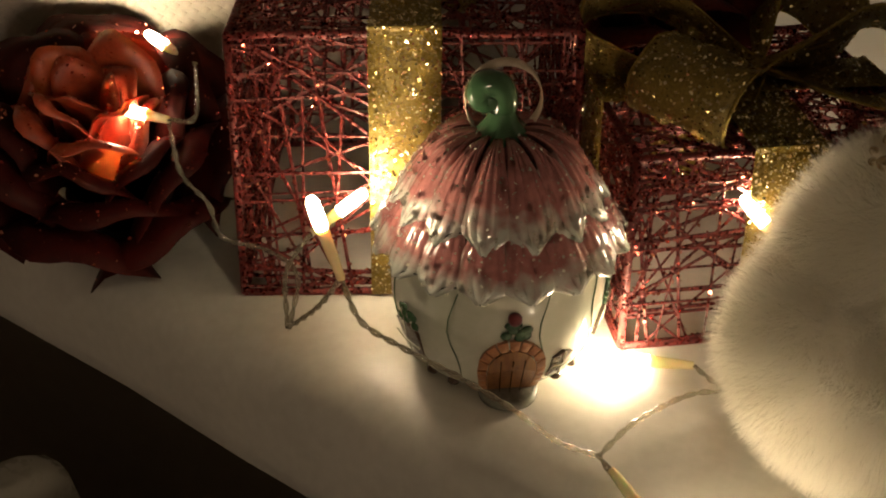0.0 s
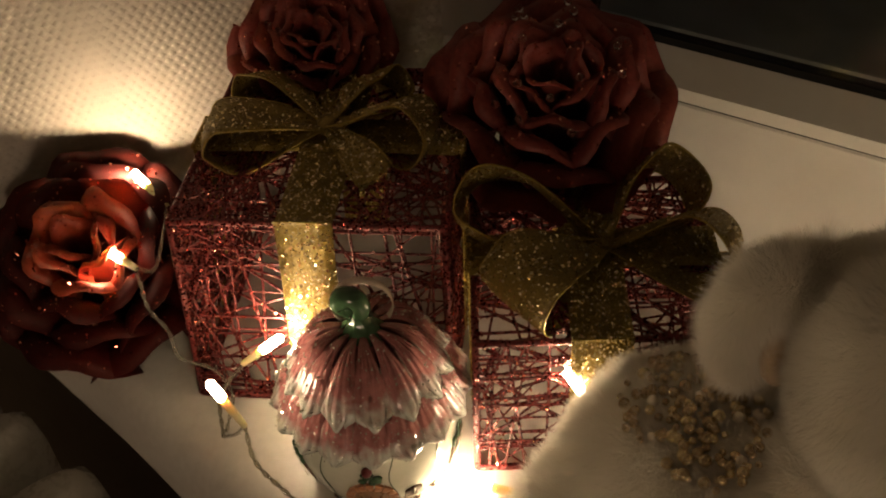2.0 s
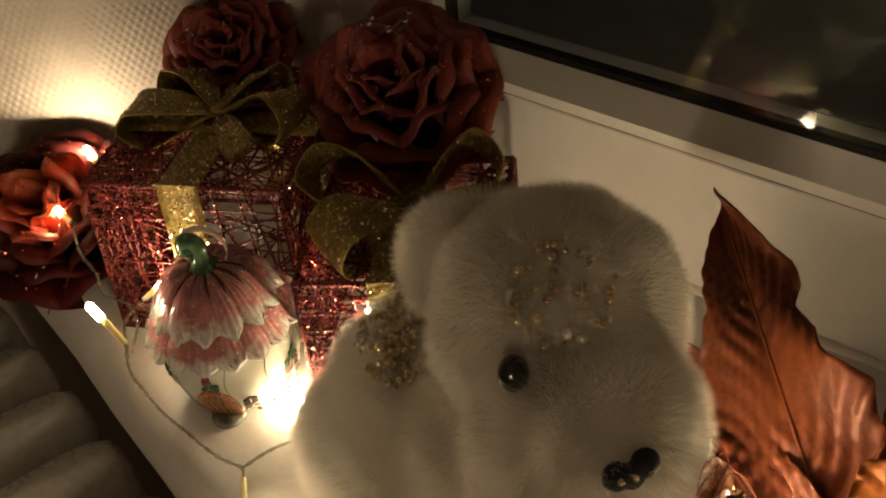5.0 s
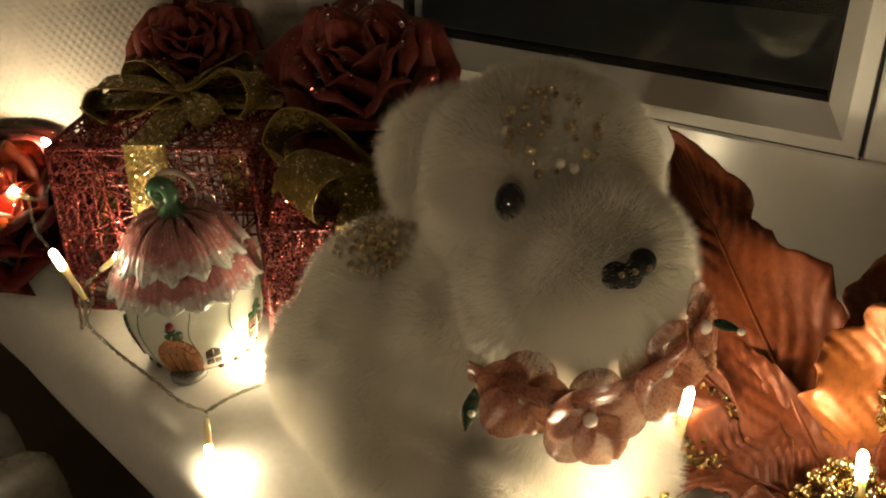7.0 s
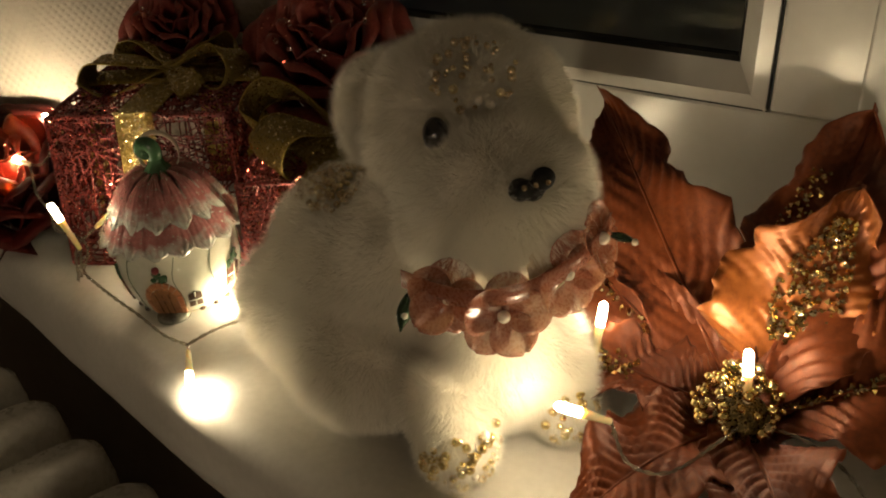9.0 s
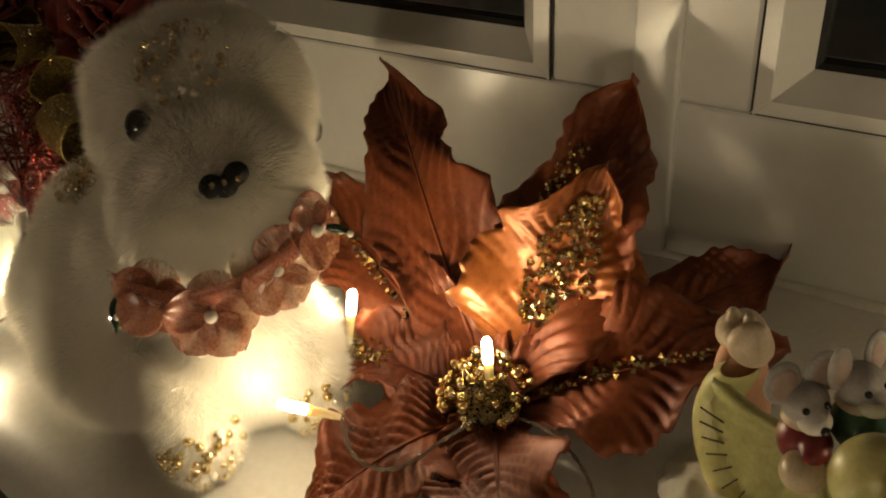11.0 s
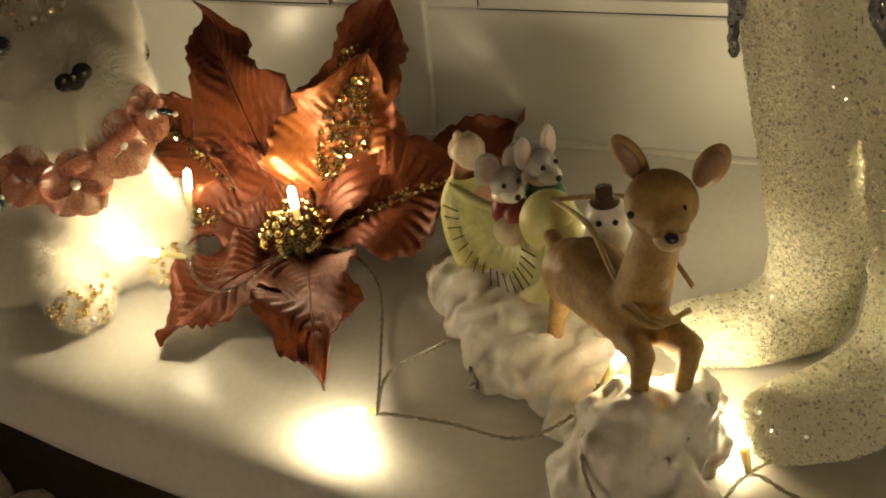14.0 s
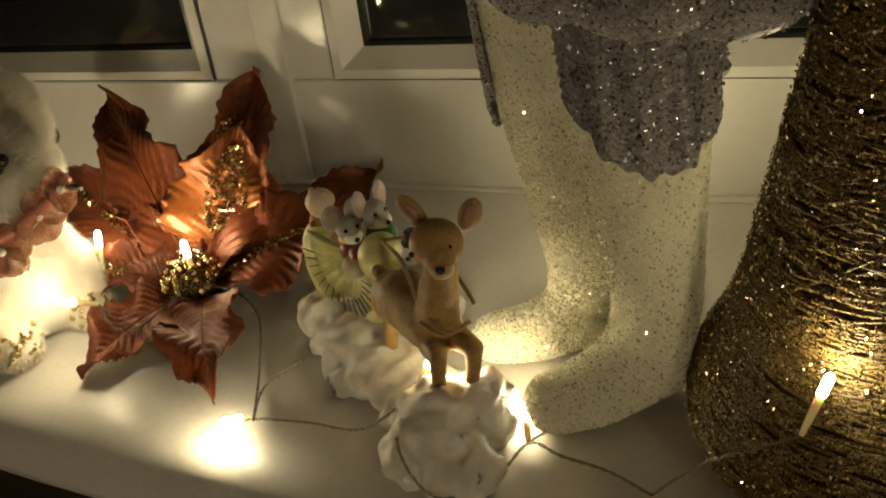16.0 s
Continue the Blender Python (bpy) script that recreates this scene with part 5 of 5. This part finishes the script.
def mouse(c, s, coat, turn, ear=(0.0072, 0.0092)):
    c = Vector(c)
    f = Vector((math.cos(radians(turn)), math.sin(radians(turn)), -0.05)).normalized()
    sd = f.cross(UP).normalized()
    part("mouse_head", blob([(tuple(c), (0.0085 * s, 0.0085 * s, 0.008 * s)), (tuple(c + f * 0.0065 * s - UP * 0.0015), 0.0048 * s), (tuple(c + f * 0.010 * s - UP * 0.002), 0.0028 * s)], 0.0008, 4), M_MOUSE, fig, "grey mouse head")
    for sg in (-1, 1):
        ec = c + sd * sg * 0.0078 * s + UP * 0.0088 * s - f * 0.002
        part("mouse_ear", Mesh().ball(ec, (0.0020, ear[0] * s, ear[1] * s), Matrix.Rotation(radians(turn), 3, "Z"), 16, 10), M_MOUSE, fig)
        part("ear_lining", Mesh().ball(ec + f * 0.0011, (0.0013, ear[0] * 0.74 * s, ear[1] * 0.78 * s), Matrix.Rotation(radians(turn), 3, "Z"), 14, 8), M_EARPINK, fig)
        part("mouse_eye", Mesh().ball(c + f * 0.0075 * s + sd * sg * 0.0040 * s + UP * 0.0026, 0.0013, None, 8, 6), M_BLACK, fig)
    part("mouse_muzzle", blob([(tuple(c + f * 0.0066 * s - UP * 0.0034 * s), (0.0062 * s, 0.0062 * s, 0.0046 * s)), (tuple(c + f * 0.0105 * s - UP * 0.0028 * s), 0.0032 * s)], 0.0008, 3), M_SNOW, fig, "white mouse muzzle")
    part("mouse_nose", Mesh().ball(c + f * 0.0136 * s - UP * 0.002, 0.0016, None, 8, 6), M_BLACK, fig)
    part("mouse_coat", blob([(tuple(c - UP * 0.0165 * s), (0.0095 * s, 0.0095 * s, 0.011 * s)), (tuple(c - UP * 0.014 * s + f * 0.008), (0.005, 0.008, 0.005))], 0.001, 4), coat, fig)
    part("scarf", Mesh().lathe([(0.0062 * s, -0.002), (0.0082 * s, 0.0), (0.0062 * s, 0.002)], 16, c - UP * 0.0068 * s), M_DEERPALE, fig)


mouse((0.573, 0.066, 0.0655), 0.90, M_REDCOAT, -42)
mouse((0.587, 0.075, 0.0705), 0.92, M_GREENCOAT, -30, (0.0050, 0.0092))
part("skirt", blob([((0.577, 0.056, 0.046), (0.008, 0.008, 0.007))], 0.001, 2), M_DEERPALE, fig)
# owl with a top hat
OW = Vector((0.634, 0.027, 0.080))
part("owl", blob([(tuple(OW - UP * 0.012), (0.0095, 0.009, 0.013)), (tuple(OW), (0.0085, 0.008, 0.0075))], 0.0009, 3, rough=0.0008), M_SNOW, fig, "white resin owl")
part("owl_hat", Mesh().lathe([(0.0, 0.0128), (0.0034, 0.0126), (0.0033, 0.0072), (0.0060, 0.0066), (0.0060, 0.0059), (0.0, 0.0057)], 18, OW), M_BROWN, fig, "dark top hat")
for k in (-1, 1):
    part("owl_eye", Mesh().ball(OW + Vector((0.0030 * k + 0.003, -0.0078 + 0.001 * k, 0.0015)), 0.0013, None, 8, 6), M_BLACK, fig)
part("owl_stump", Mesh().tube([OW - UP * 0.022, OW - UP * 0.072 - Vector((0.008, 0, 0))], [0.004, 0.005], 10), M_SNOW, fig)
# deer
dm = blob([
    ((0.630, 0.012, 0.061), (0.652, -0.006, 0.062), 0.0155, 0.0145),
    ((0.622, 0.016, 0.058), (0.013, 0.013, 0.015)),
    ((0.656, -0.008, 0.064), (0.667, -0.011, 0.102), 0.0115, 0.0085),
    ((0.669, -0.013, 0.115), (0.0128, 0.0122, 0.0115)),
    ((0.674, -0.022, 0.113), (0.0072, 0.0080, 0.0068)),
    ((0.618, 0.020, 0.052), (0.610, 0.022, 0.030), 0.0075, 0.0042), ((0.610, 0.022, 0.030), (0.606, 0.020, 0.012), 0.0042, 0.0036),
    ((0.632, 0.026, 0.050), (0.632, 0.032, 0.030), 0.0075, 0.0042), ((0.632, 0.032, 0.030), (0.634, 0.030, 0.012), 0.0042, 0.0036),
    ((0.655, -0.016, 0.056), (0.664, -0.030, 0.060), 0.0070, 0.0048), ((0.664, -0.030, 0.060), (0.662, -0.032, 0.044), 0.0044, 0.0034),
    ((0.664, -0.008, 0.056), (0.679, -0.020, 0.060), 0.0070, 0.0048), ((0.679, -0.020, 0.060), (0.676, -0.024, 0.043), 0.0044, 0.0034),
], 0.0013, 5)
part("deer_body", dm, M_DEER, fig, "brown painted deer")
for sg, c in ((-1, (0.6585, -0.006, 0.1255)), (1, (0.6825, -0.004, 0.1235))):
    c = Vector(c)
    o = Vector((0.5 * sg, 0.15, 0.85)).normalized()
    em = frame_of(o)
    part("deer_ear", Mesh().ball(c + UP * 0.0016 + Vector((0.0016 * sg, 0, 0)), (0.0054, 0.0026, 0.0098), Matrix.Rotation(radians(30 * sg), 3, "Y"), 14, 10), M_DEER, fig)
    part("ear_lining", Mesh().ball(c + UP * 0.0014 + Vector((0.0016 * sg, -0.0018, 0)), (0.0040, 0.0014, 0.0078), Matrix.Rotation(radians(30 * sg), 3, "Y"), 12, 8), M_EARBROWN, fig)
    part("deer_eye", Mesh().ball(Vector((0.6705 + 0.0078 * sg, -0.0228 + 0.0035 * sg, 0.1178)), 0.0014, None, 10, 8), M_BLACK, fig)
part("muzzle", Mesh().ball((0.6752, -0.0252, 0.1100), (0.0058, 0.0056, 0.0046), None, 14, 10), M_CHEST, fig)
part("deer_nose", Mesh().ball((0.6775, -0.0312, 0.1135), (0.0026, 0.0020, 0.0020), None, 10, 8), M_BLACK, fig)
part("bib", Mesh().ball((0.6650, -0.0120, 0.087), (0.0062, 0.0062, 0.0130), None, 18, 12), M_CHEST, fig)
part("deer_tail", blob([((0.612, 0.024, 0.068), (0.006, 0.004, 0.003), (0, 0, -40))], 0.0008, 2), M_DEER, fig)
for pts in ([(0.604, 0.046, 0.072), (0.630, 0.018, 0.080), (0.650, -0.010, 0.076), (0.668, -0.0255, 0.074), (0.676, -0.022, 0.073)], [(0.604, 0.046, 0.072), (0.640, 0.040, 0.080), (0.662, 0.012, 0.078), (0.676, -0.004, 0.074)], [(0.655, -0.022, 0.075), (0.668, -0.0265, 0.072), (0.678, -0.016, 0.073)]):
    part("rein", Mesh().tube(smooth_line(pts, 6), 0.0011, 6), M_ROPE, fig, "tan painted rein")

# ---- glitter figure: two frosted legs and a grey sequin hem ----
LEG1 = [(0.662, 0.040, 0.015), (0.685, 0.046, 0.017), (0.706, 0.060, 0.022), (0.709, 0.066, 0.050), (0.706, 0.068, 0.090), (0.704, 0.068, 0.140), (0.706, 0.070, 0.20), (0.708, 0.074, 0.30)]
R1 = [0.0140, 0.0160, 0.0190, 0.0190, 0.0210, 0.0250, 0.0300, 0.034]
LEG2 = [(0.708, -0.005, 0.016), (0.726, 0.004, 0.018), (0.748, 0.024, 0.024), (0.753, 0.036, 0.050), (0.753, 0.042, 0.090), (0.753, 0.046, 0.140), (0.752, 0.050, 0.20), (0.750, 0.056, 0.30)]
R2 = [0.0160, 0.0180, 0.0210, 0.0215, 0.0250, 0.0300, 0.0350, 0.040]


def limb(pts, rad):
    out = []
    for i in range(len(pts) - 1):
        out.append((pts[i], pts[i + 1], rad[i], rad[i + 1]))
    return out


leg_me = blob(limb(LEG1, R1) + limb(LEG2, R2), 0.0032, 5)
for v in leg_me.vertices:
    v.co.z = max(v.co.z, 0.0008)
ps, ns, rg = scatter(leg_me, 170000, 21, lambda q: (q[:, 2] < 0.235) & (q[:, 1] < 0.068))
bd = crumbs(ps, ns, 0.00052, rg, 0.3, (TETRA, TETF))
ps, ns, rg = scatter(leg_me, 17000, 22, lambda q: (q[:, 2] < 0.235) & (q[:, 1] < 0.068))
fl = flakes(ps, ns, 0.00085, rg, 0.42, 0.0006)


def merged(pieces):
    """Several meshes in one, a material slot each."""
    v, f, mi = [], [], []
    for k, me in enumerate(pieces):
        o = len(v)
        v += [tuple(q.co) for q in me.vertices]
        f += [tuple(i + o for i in p.vertices) for p in me.polygons]
        mi += [k] * len(me.polygons)
    me = bpy.data.meshes.new("merged")
    me.from_pydata(v, [], f)
    return me, mi


def lace(cx, cy, z0, z1, rx, ry, a0, a1, seed):
    def fn(u, v):
        a = radians(a0 + (a1 - a0) * u)
        z = z1 + (z0 - z1) * v * (1 + 0.0 * u) - 0.034 * v * (math.sin(math.pi * u) - 0.5)
        k = 1 + 0.05 * math.sin(u * 31 + seed) * v + 0.03 * math.sin(u * 13 + v * 5) + 0.014 * math.sin(v * 150 + 0.8 * math.sin(u * 24))
        return Vector((cx + math.cos(a) * rx * k, cy + math.sin(a) * ry * k, z + 0.0015 * math.sin(u * 55) * v))
    return Mesh().grid(fn, 70, 120)


lc = Mesh()
for q in (lace(0.752, 0.050, 0.152, 0.30, 0.041, 0.041, -125, -5, 1), lace(0.706, 0.070, 0.150, 0.30, 0.0305, 0.034, -205, -135, 2)):
    lc.add(q.v, q.f)
for c, r in (((0.800, 0.030, 0.215), (0.034, 0.030, 0.022)), ((0.770, 0.012, 0.224), (0.034, 0.028, 0.022)), ((0.735, 0.010, 0.232), (0.03, 0.024, 0.022)), ((0.818, 0.050, 0.225), (0.026, 0.03, 0.026))):
    lc.ball(c, r, None, 24, 16)
lm = lc.data("lace", [M_LACE])
ps, ns, rg = scatter(lm, 600, 23)
sq = crumbs(ps, ns, 0.0009, rg, 0.2)
full, mi = merged([leg_me, bd, lm, sq, fl])
for mm in (M_FROST, M_GRAIN, M_LACE, M_SEQUIN, M_FLAKE):
    full.materials.append(mm)
full.polygons.foreach_set("material_index", mi)
full.polygons.foreach_set("use_smooth", [k in (0, 2) for k in mi])
tagged(new("glitter_figurine", full), "tall glitter-covered decorative figure with grey sequin hem", "figurine")

# ---- gold thread cone tree ----
CX, CY, CR, CH = 0.870, 0.030, 0.096, 0.335
cone = thing("cone_tree", (CX, CY, 0), "tall cone tree wound with glittering gold thread", "decorative tree")
prof = lambda z: CR * (1 - z / CH) ** 0.95 + 0.012 * math.exp(-((z - 0.02) / 0.03) ** 2) - 0.006 * math.exp(-(z / 0.012) ** 2)
part("core", Mesh().lathe([(max(prof(z) - 0.003, 0.001), z) for z in np.linspace(0.001, CH - 0.004, 40)], 64, (CX, CY, 0)), M_CONE, cone)
rg2 = random.Random(31)
for b in range(6):
    wound = Mesh()
    for k in range(150):
        z0 = 0.004 + (CH - 0.03) * (rg2.random() ** 1.25)
        tilt, tw, ph, span = rg2.gauss(0.010, 0.012), rg2.uniform(-0.006, 0.006), rg2.uniform(0, 6.28), rg2.uniform(1.6, 5.0)
        pts = []
        n = int(8 + span * 7)
        for i in range(n + 1):
            a = ph + span * i / n
            z = min(max(z0 + tilt * math.sin(a - ph) + tw * i / n, 0.003), CH - 0.01)
            r = prof(z) + rg2.uniform(-0.0004, 0.0004)
            pts.append((CX + math.cos(a) * r, CY + math.sin(a) * r, z))
        wound.tube(pts, rg2.uniform(0.0004, 0.0010), 4, caps=False)
    part("wound_thread", wound, M_THREAD, cone, "glittering gold thread", kind="stuff")
cps = []
for k in range(15000):
    z, a = 0.004 + (CH * 0.85) * rg2.random() ** 1.3, rg2.uniform(0, 6.28)
    r = prof(z) + 0.001
    cps.append(((CX + math.cos(a) * r, CY + math.sin(a) * r, z), (math.cos(a), math.sin(a), 0.2)))
part("glitter_coat", flakes([p for p, _ in cps], [q for _, q in cps], 0.00080, np.random.RandomState(3), 0.7, 0.0004), M_SPARK, cone, "gold glitter grains", smooth=False, kind="stuff")

# ---- string lights: twisted clear wire, and bulbs on short stems ----
lights = thing("string_lights", (0.181, 0.006, 0), "warm white fairy lights on clear twisted wire", "string lights")


def wire(points, r=0.0005, twist=True, pitch=0.011):
    line = smooth_line(points, 12)
    dist = [0.0]
    for a, b in zip(line, line[1:]):
        dist.append(dist[-1] + (b - a).length)
    for ph in ((0, math.pi) if twist else (0,)):
        pts, up = [], None
        for i, p in enumerate(line):
            d = (line[min(i + 1, len(line) - 1)] - line[max(i - 1, 0)]).normalized()
            s = d.cross(UP if abs(d.z) < 0.9 else Vector((1, 0, 0))).normalized()
            t = s.cross(d)
            a = ph + 2 * math.pi * dist[i] / pitch
            q = p + (s * math.cos(a) + t * math.sin(a)) * (r * 1.05 if twist else 0)
            pts.append(q)
        part("wire", Mesh().tube(pts, r, 5), M_WIRE, lights, "clear twisted wire")


def bulb(tip, base):
    tip, base = Vector(tip), Vector(base)
    d = (tip - base).normalized()
    L = (tip - base).length
    a = base + d * max(0.0, L - 0.034)
    stem_top = tip - d * 0.011
    st = Mesh().tube([a.lerp(stem_top, k / 4) for k in range(5)], [0.0013, 0.0015, 0.0017, 0.0018, 0.0020], 10)
    b = part("bulb_stem", st, M_STEM, lights, "frosted bulb stem")
    tp = Mesh().tube([stem_top + d * q for q in (0, 0.002, 0.006, 0.009, 0.0105, 0.011)], [0.0020, 0.00205, 0.00205, 0.0019, 0.0012, 0.0003], 10)
    tp.m = [1 if i // 10 < 3 else 0 for i in range(50)] + [1, 0]
    part("bulb_tip", tp, [M_BULB, M_BULBSIDE], b, "glowing warm white bulb tip")
    if L > 0.036:
        wire([base, a], twist=False)


BULBS = [
    ((0.095, 0.007, 0.068), (0.099, 0.014, 0.038)), ((0.086, 0.056, 0.042), (0.072, 0.044, 0.030)), ((0.199, 0.086, 0.050), (0.218, 0.082, 0.034)),
    ((0.172, 0.052, 0.004), (0.196, 0.058, 0.004)), ((0.208, -0.018, 0.005), (0.186, 0.002, 0.006)), ((-0.020, 0.090, 0.067), (0.006, 0.083, 0.061)),
    ((-0.003, 0.052, 0.056), (0.018, 0.048, 0.058)), ((0.386, 0.069, 0.053), (0.384, 0.060, 0.024)), ((0.398, 0.006, 0.046), (0.414, 0.020, 0.034)),
    ((0.449, 0.071, 0.047), (0.451, 0.066, 0.016)), ((0.536, -0.046, 0.017), (0.547, -0.036, 0.012)), ((0.652, -0.010, 0.048), (0.640, -0.016, 0.026)),
    ((0.692, -0.008, 0.016), (0.700, -0.028, 0.010)), ((0.818, 0.082, 0.122), (0.822, 0.070, 0.096)), ((0.840, -0.049, 0.088), (0.828, -0.050, 0.054)),
    ((0.276, 0.112, 0.022), (0.290, 0.112, 0.008)), ((0.704, 0.112, 0.060), (0.712, 0.108, 0.028)), ((0.7335, 0.066, 0.106), (0.732, 0.084, 0.078)),
]
for tip, base in BULBS:
    bulb(tip, base)
for pts in (
    [(0.099, 0.014, 0.038), (0.109, 0.006, 0.031), (0.124, 0.002, 0.029), (0.141, -0.001, 0.027), (0.157, 0.0, 0.020), (0.170, 0.002, 0.011), (0.181, 0.006, 0.006)],
    [(0.099, 0.014, 0.038), (0.088, 0.018, 0.022), (0.073, 0.023, 0.006)],
    [(0.073, 0.023, 0.006), (0.070, 0.030, 0.023), (0.072, 0.044, 0.030)],
    [(0.181, 0.006, 0.006), (0.187, 0.021, 0.008), (0.198, 0.037, 0.009), (0.207, 0.046, 0.007)],
    [(0.207, 0.046, 0.007), (0.196, 0.058, 0.004)], [(0.181, 0.006, 0.006), (0.188, 0.000, 0.005)],
    [(0.207, 0.046, 0.007), (0.216, 0.066, 0.018), (0.218, 0.082, 0.034)],
    [(0.018, 0.048, 0.058), (0.026, 0.052, 0.059), (0.004, 0.085, 0.062)],
    [(0.018, 0.048, 0.057), (0.024, 0.043, 0.042), (0.034, 0.042, 0.033), (0.041, 0.038, 0.024), (0.055, 0.042, 0.020), (0.070, 0.036, 0.018), (0.073, 0.025, 0.007)],
    [(0.218, 0.082, 0.034), (0.235, 0.104, 0.010), (0.270, 0.112, 0.006), (0.290, 0.112, 0.012)],
    [(0.290, 0.112, 0.012), (0.330, 0.104, 0.006), (0.362, 0.092, 0.008), (0.384, 0.060, 0.024)],
    [(0.700, -0.028, 0.010), (0.722, 0.010, 0.004), (0.730, 0.060, 0.004), (0.722, 0.106, 0.016), (0.712, 0.108, 0.028)],
    [(0.712, 0.108, 0.028), (0.726, 0.104, 0.040), (0.732, 0.084, 0.078)],
    [(0.384, 0.060, 0.024), (0.385, 0.056, 0.010), (0.395, 0.045, 0.012), (0.412, 0.026, 0.022)],
    [(0.414, 0.020, 0.034), (0.424, 0.014, 0.022), (0.438, 0.020, 0.018), (0.449, 0.040, 0.022), (0.451, 0.066, 0.016)],
    [(0.451, 0.066, 0.016), (0.482, 0.062, 0.016), (0.506, 0.046, 0.010), (0.526, 0.006, 0.004), (0.546, -0.034, 0.008)],
    [(0.546, -0.034, 0.008), (0.536, -0.010, 0.004), (0.544, -0.002, 0.010), (0.566, 0.000, 0.024)],
    [(0.546, -0.034, 0.008), (0.555, -0.034, 0.010), (0.579, -0.030, 0.007), (0.609, -0.034, 0.010), (0.632, -0.036, 0.026), (0.640, -0.016, 0.028)],
    [(0.640, -0.016, 0.030), (0.650, -0.062, 0.034), (0.668, -0.070, 0.010), (0.690, -0.050, 0.008), (0.700, -0.028, 0.009), (0.716, -0.030, 0.005), (0.740, -0.035, 0.004), (0.763, -0.046, 0.004)],
    [(0.763, -0.046, 0.004), (0.771, -0.040, 0.008), (0.79, -0.046, 0.030), (0.810, -0.050, 0.045), (0.828, -0.050, 0.054)],
):
    wire(pts)
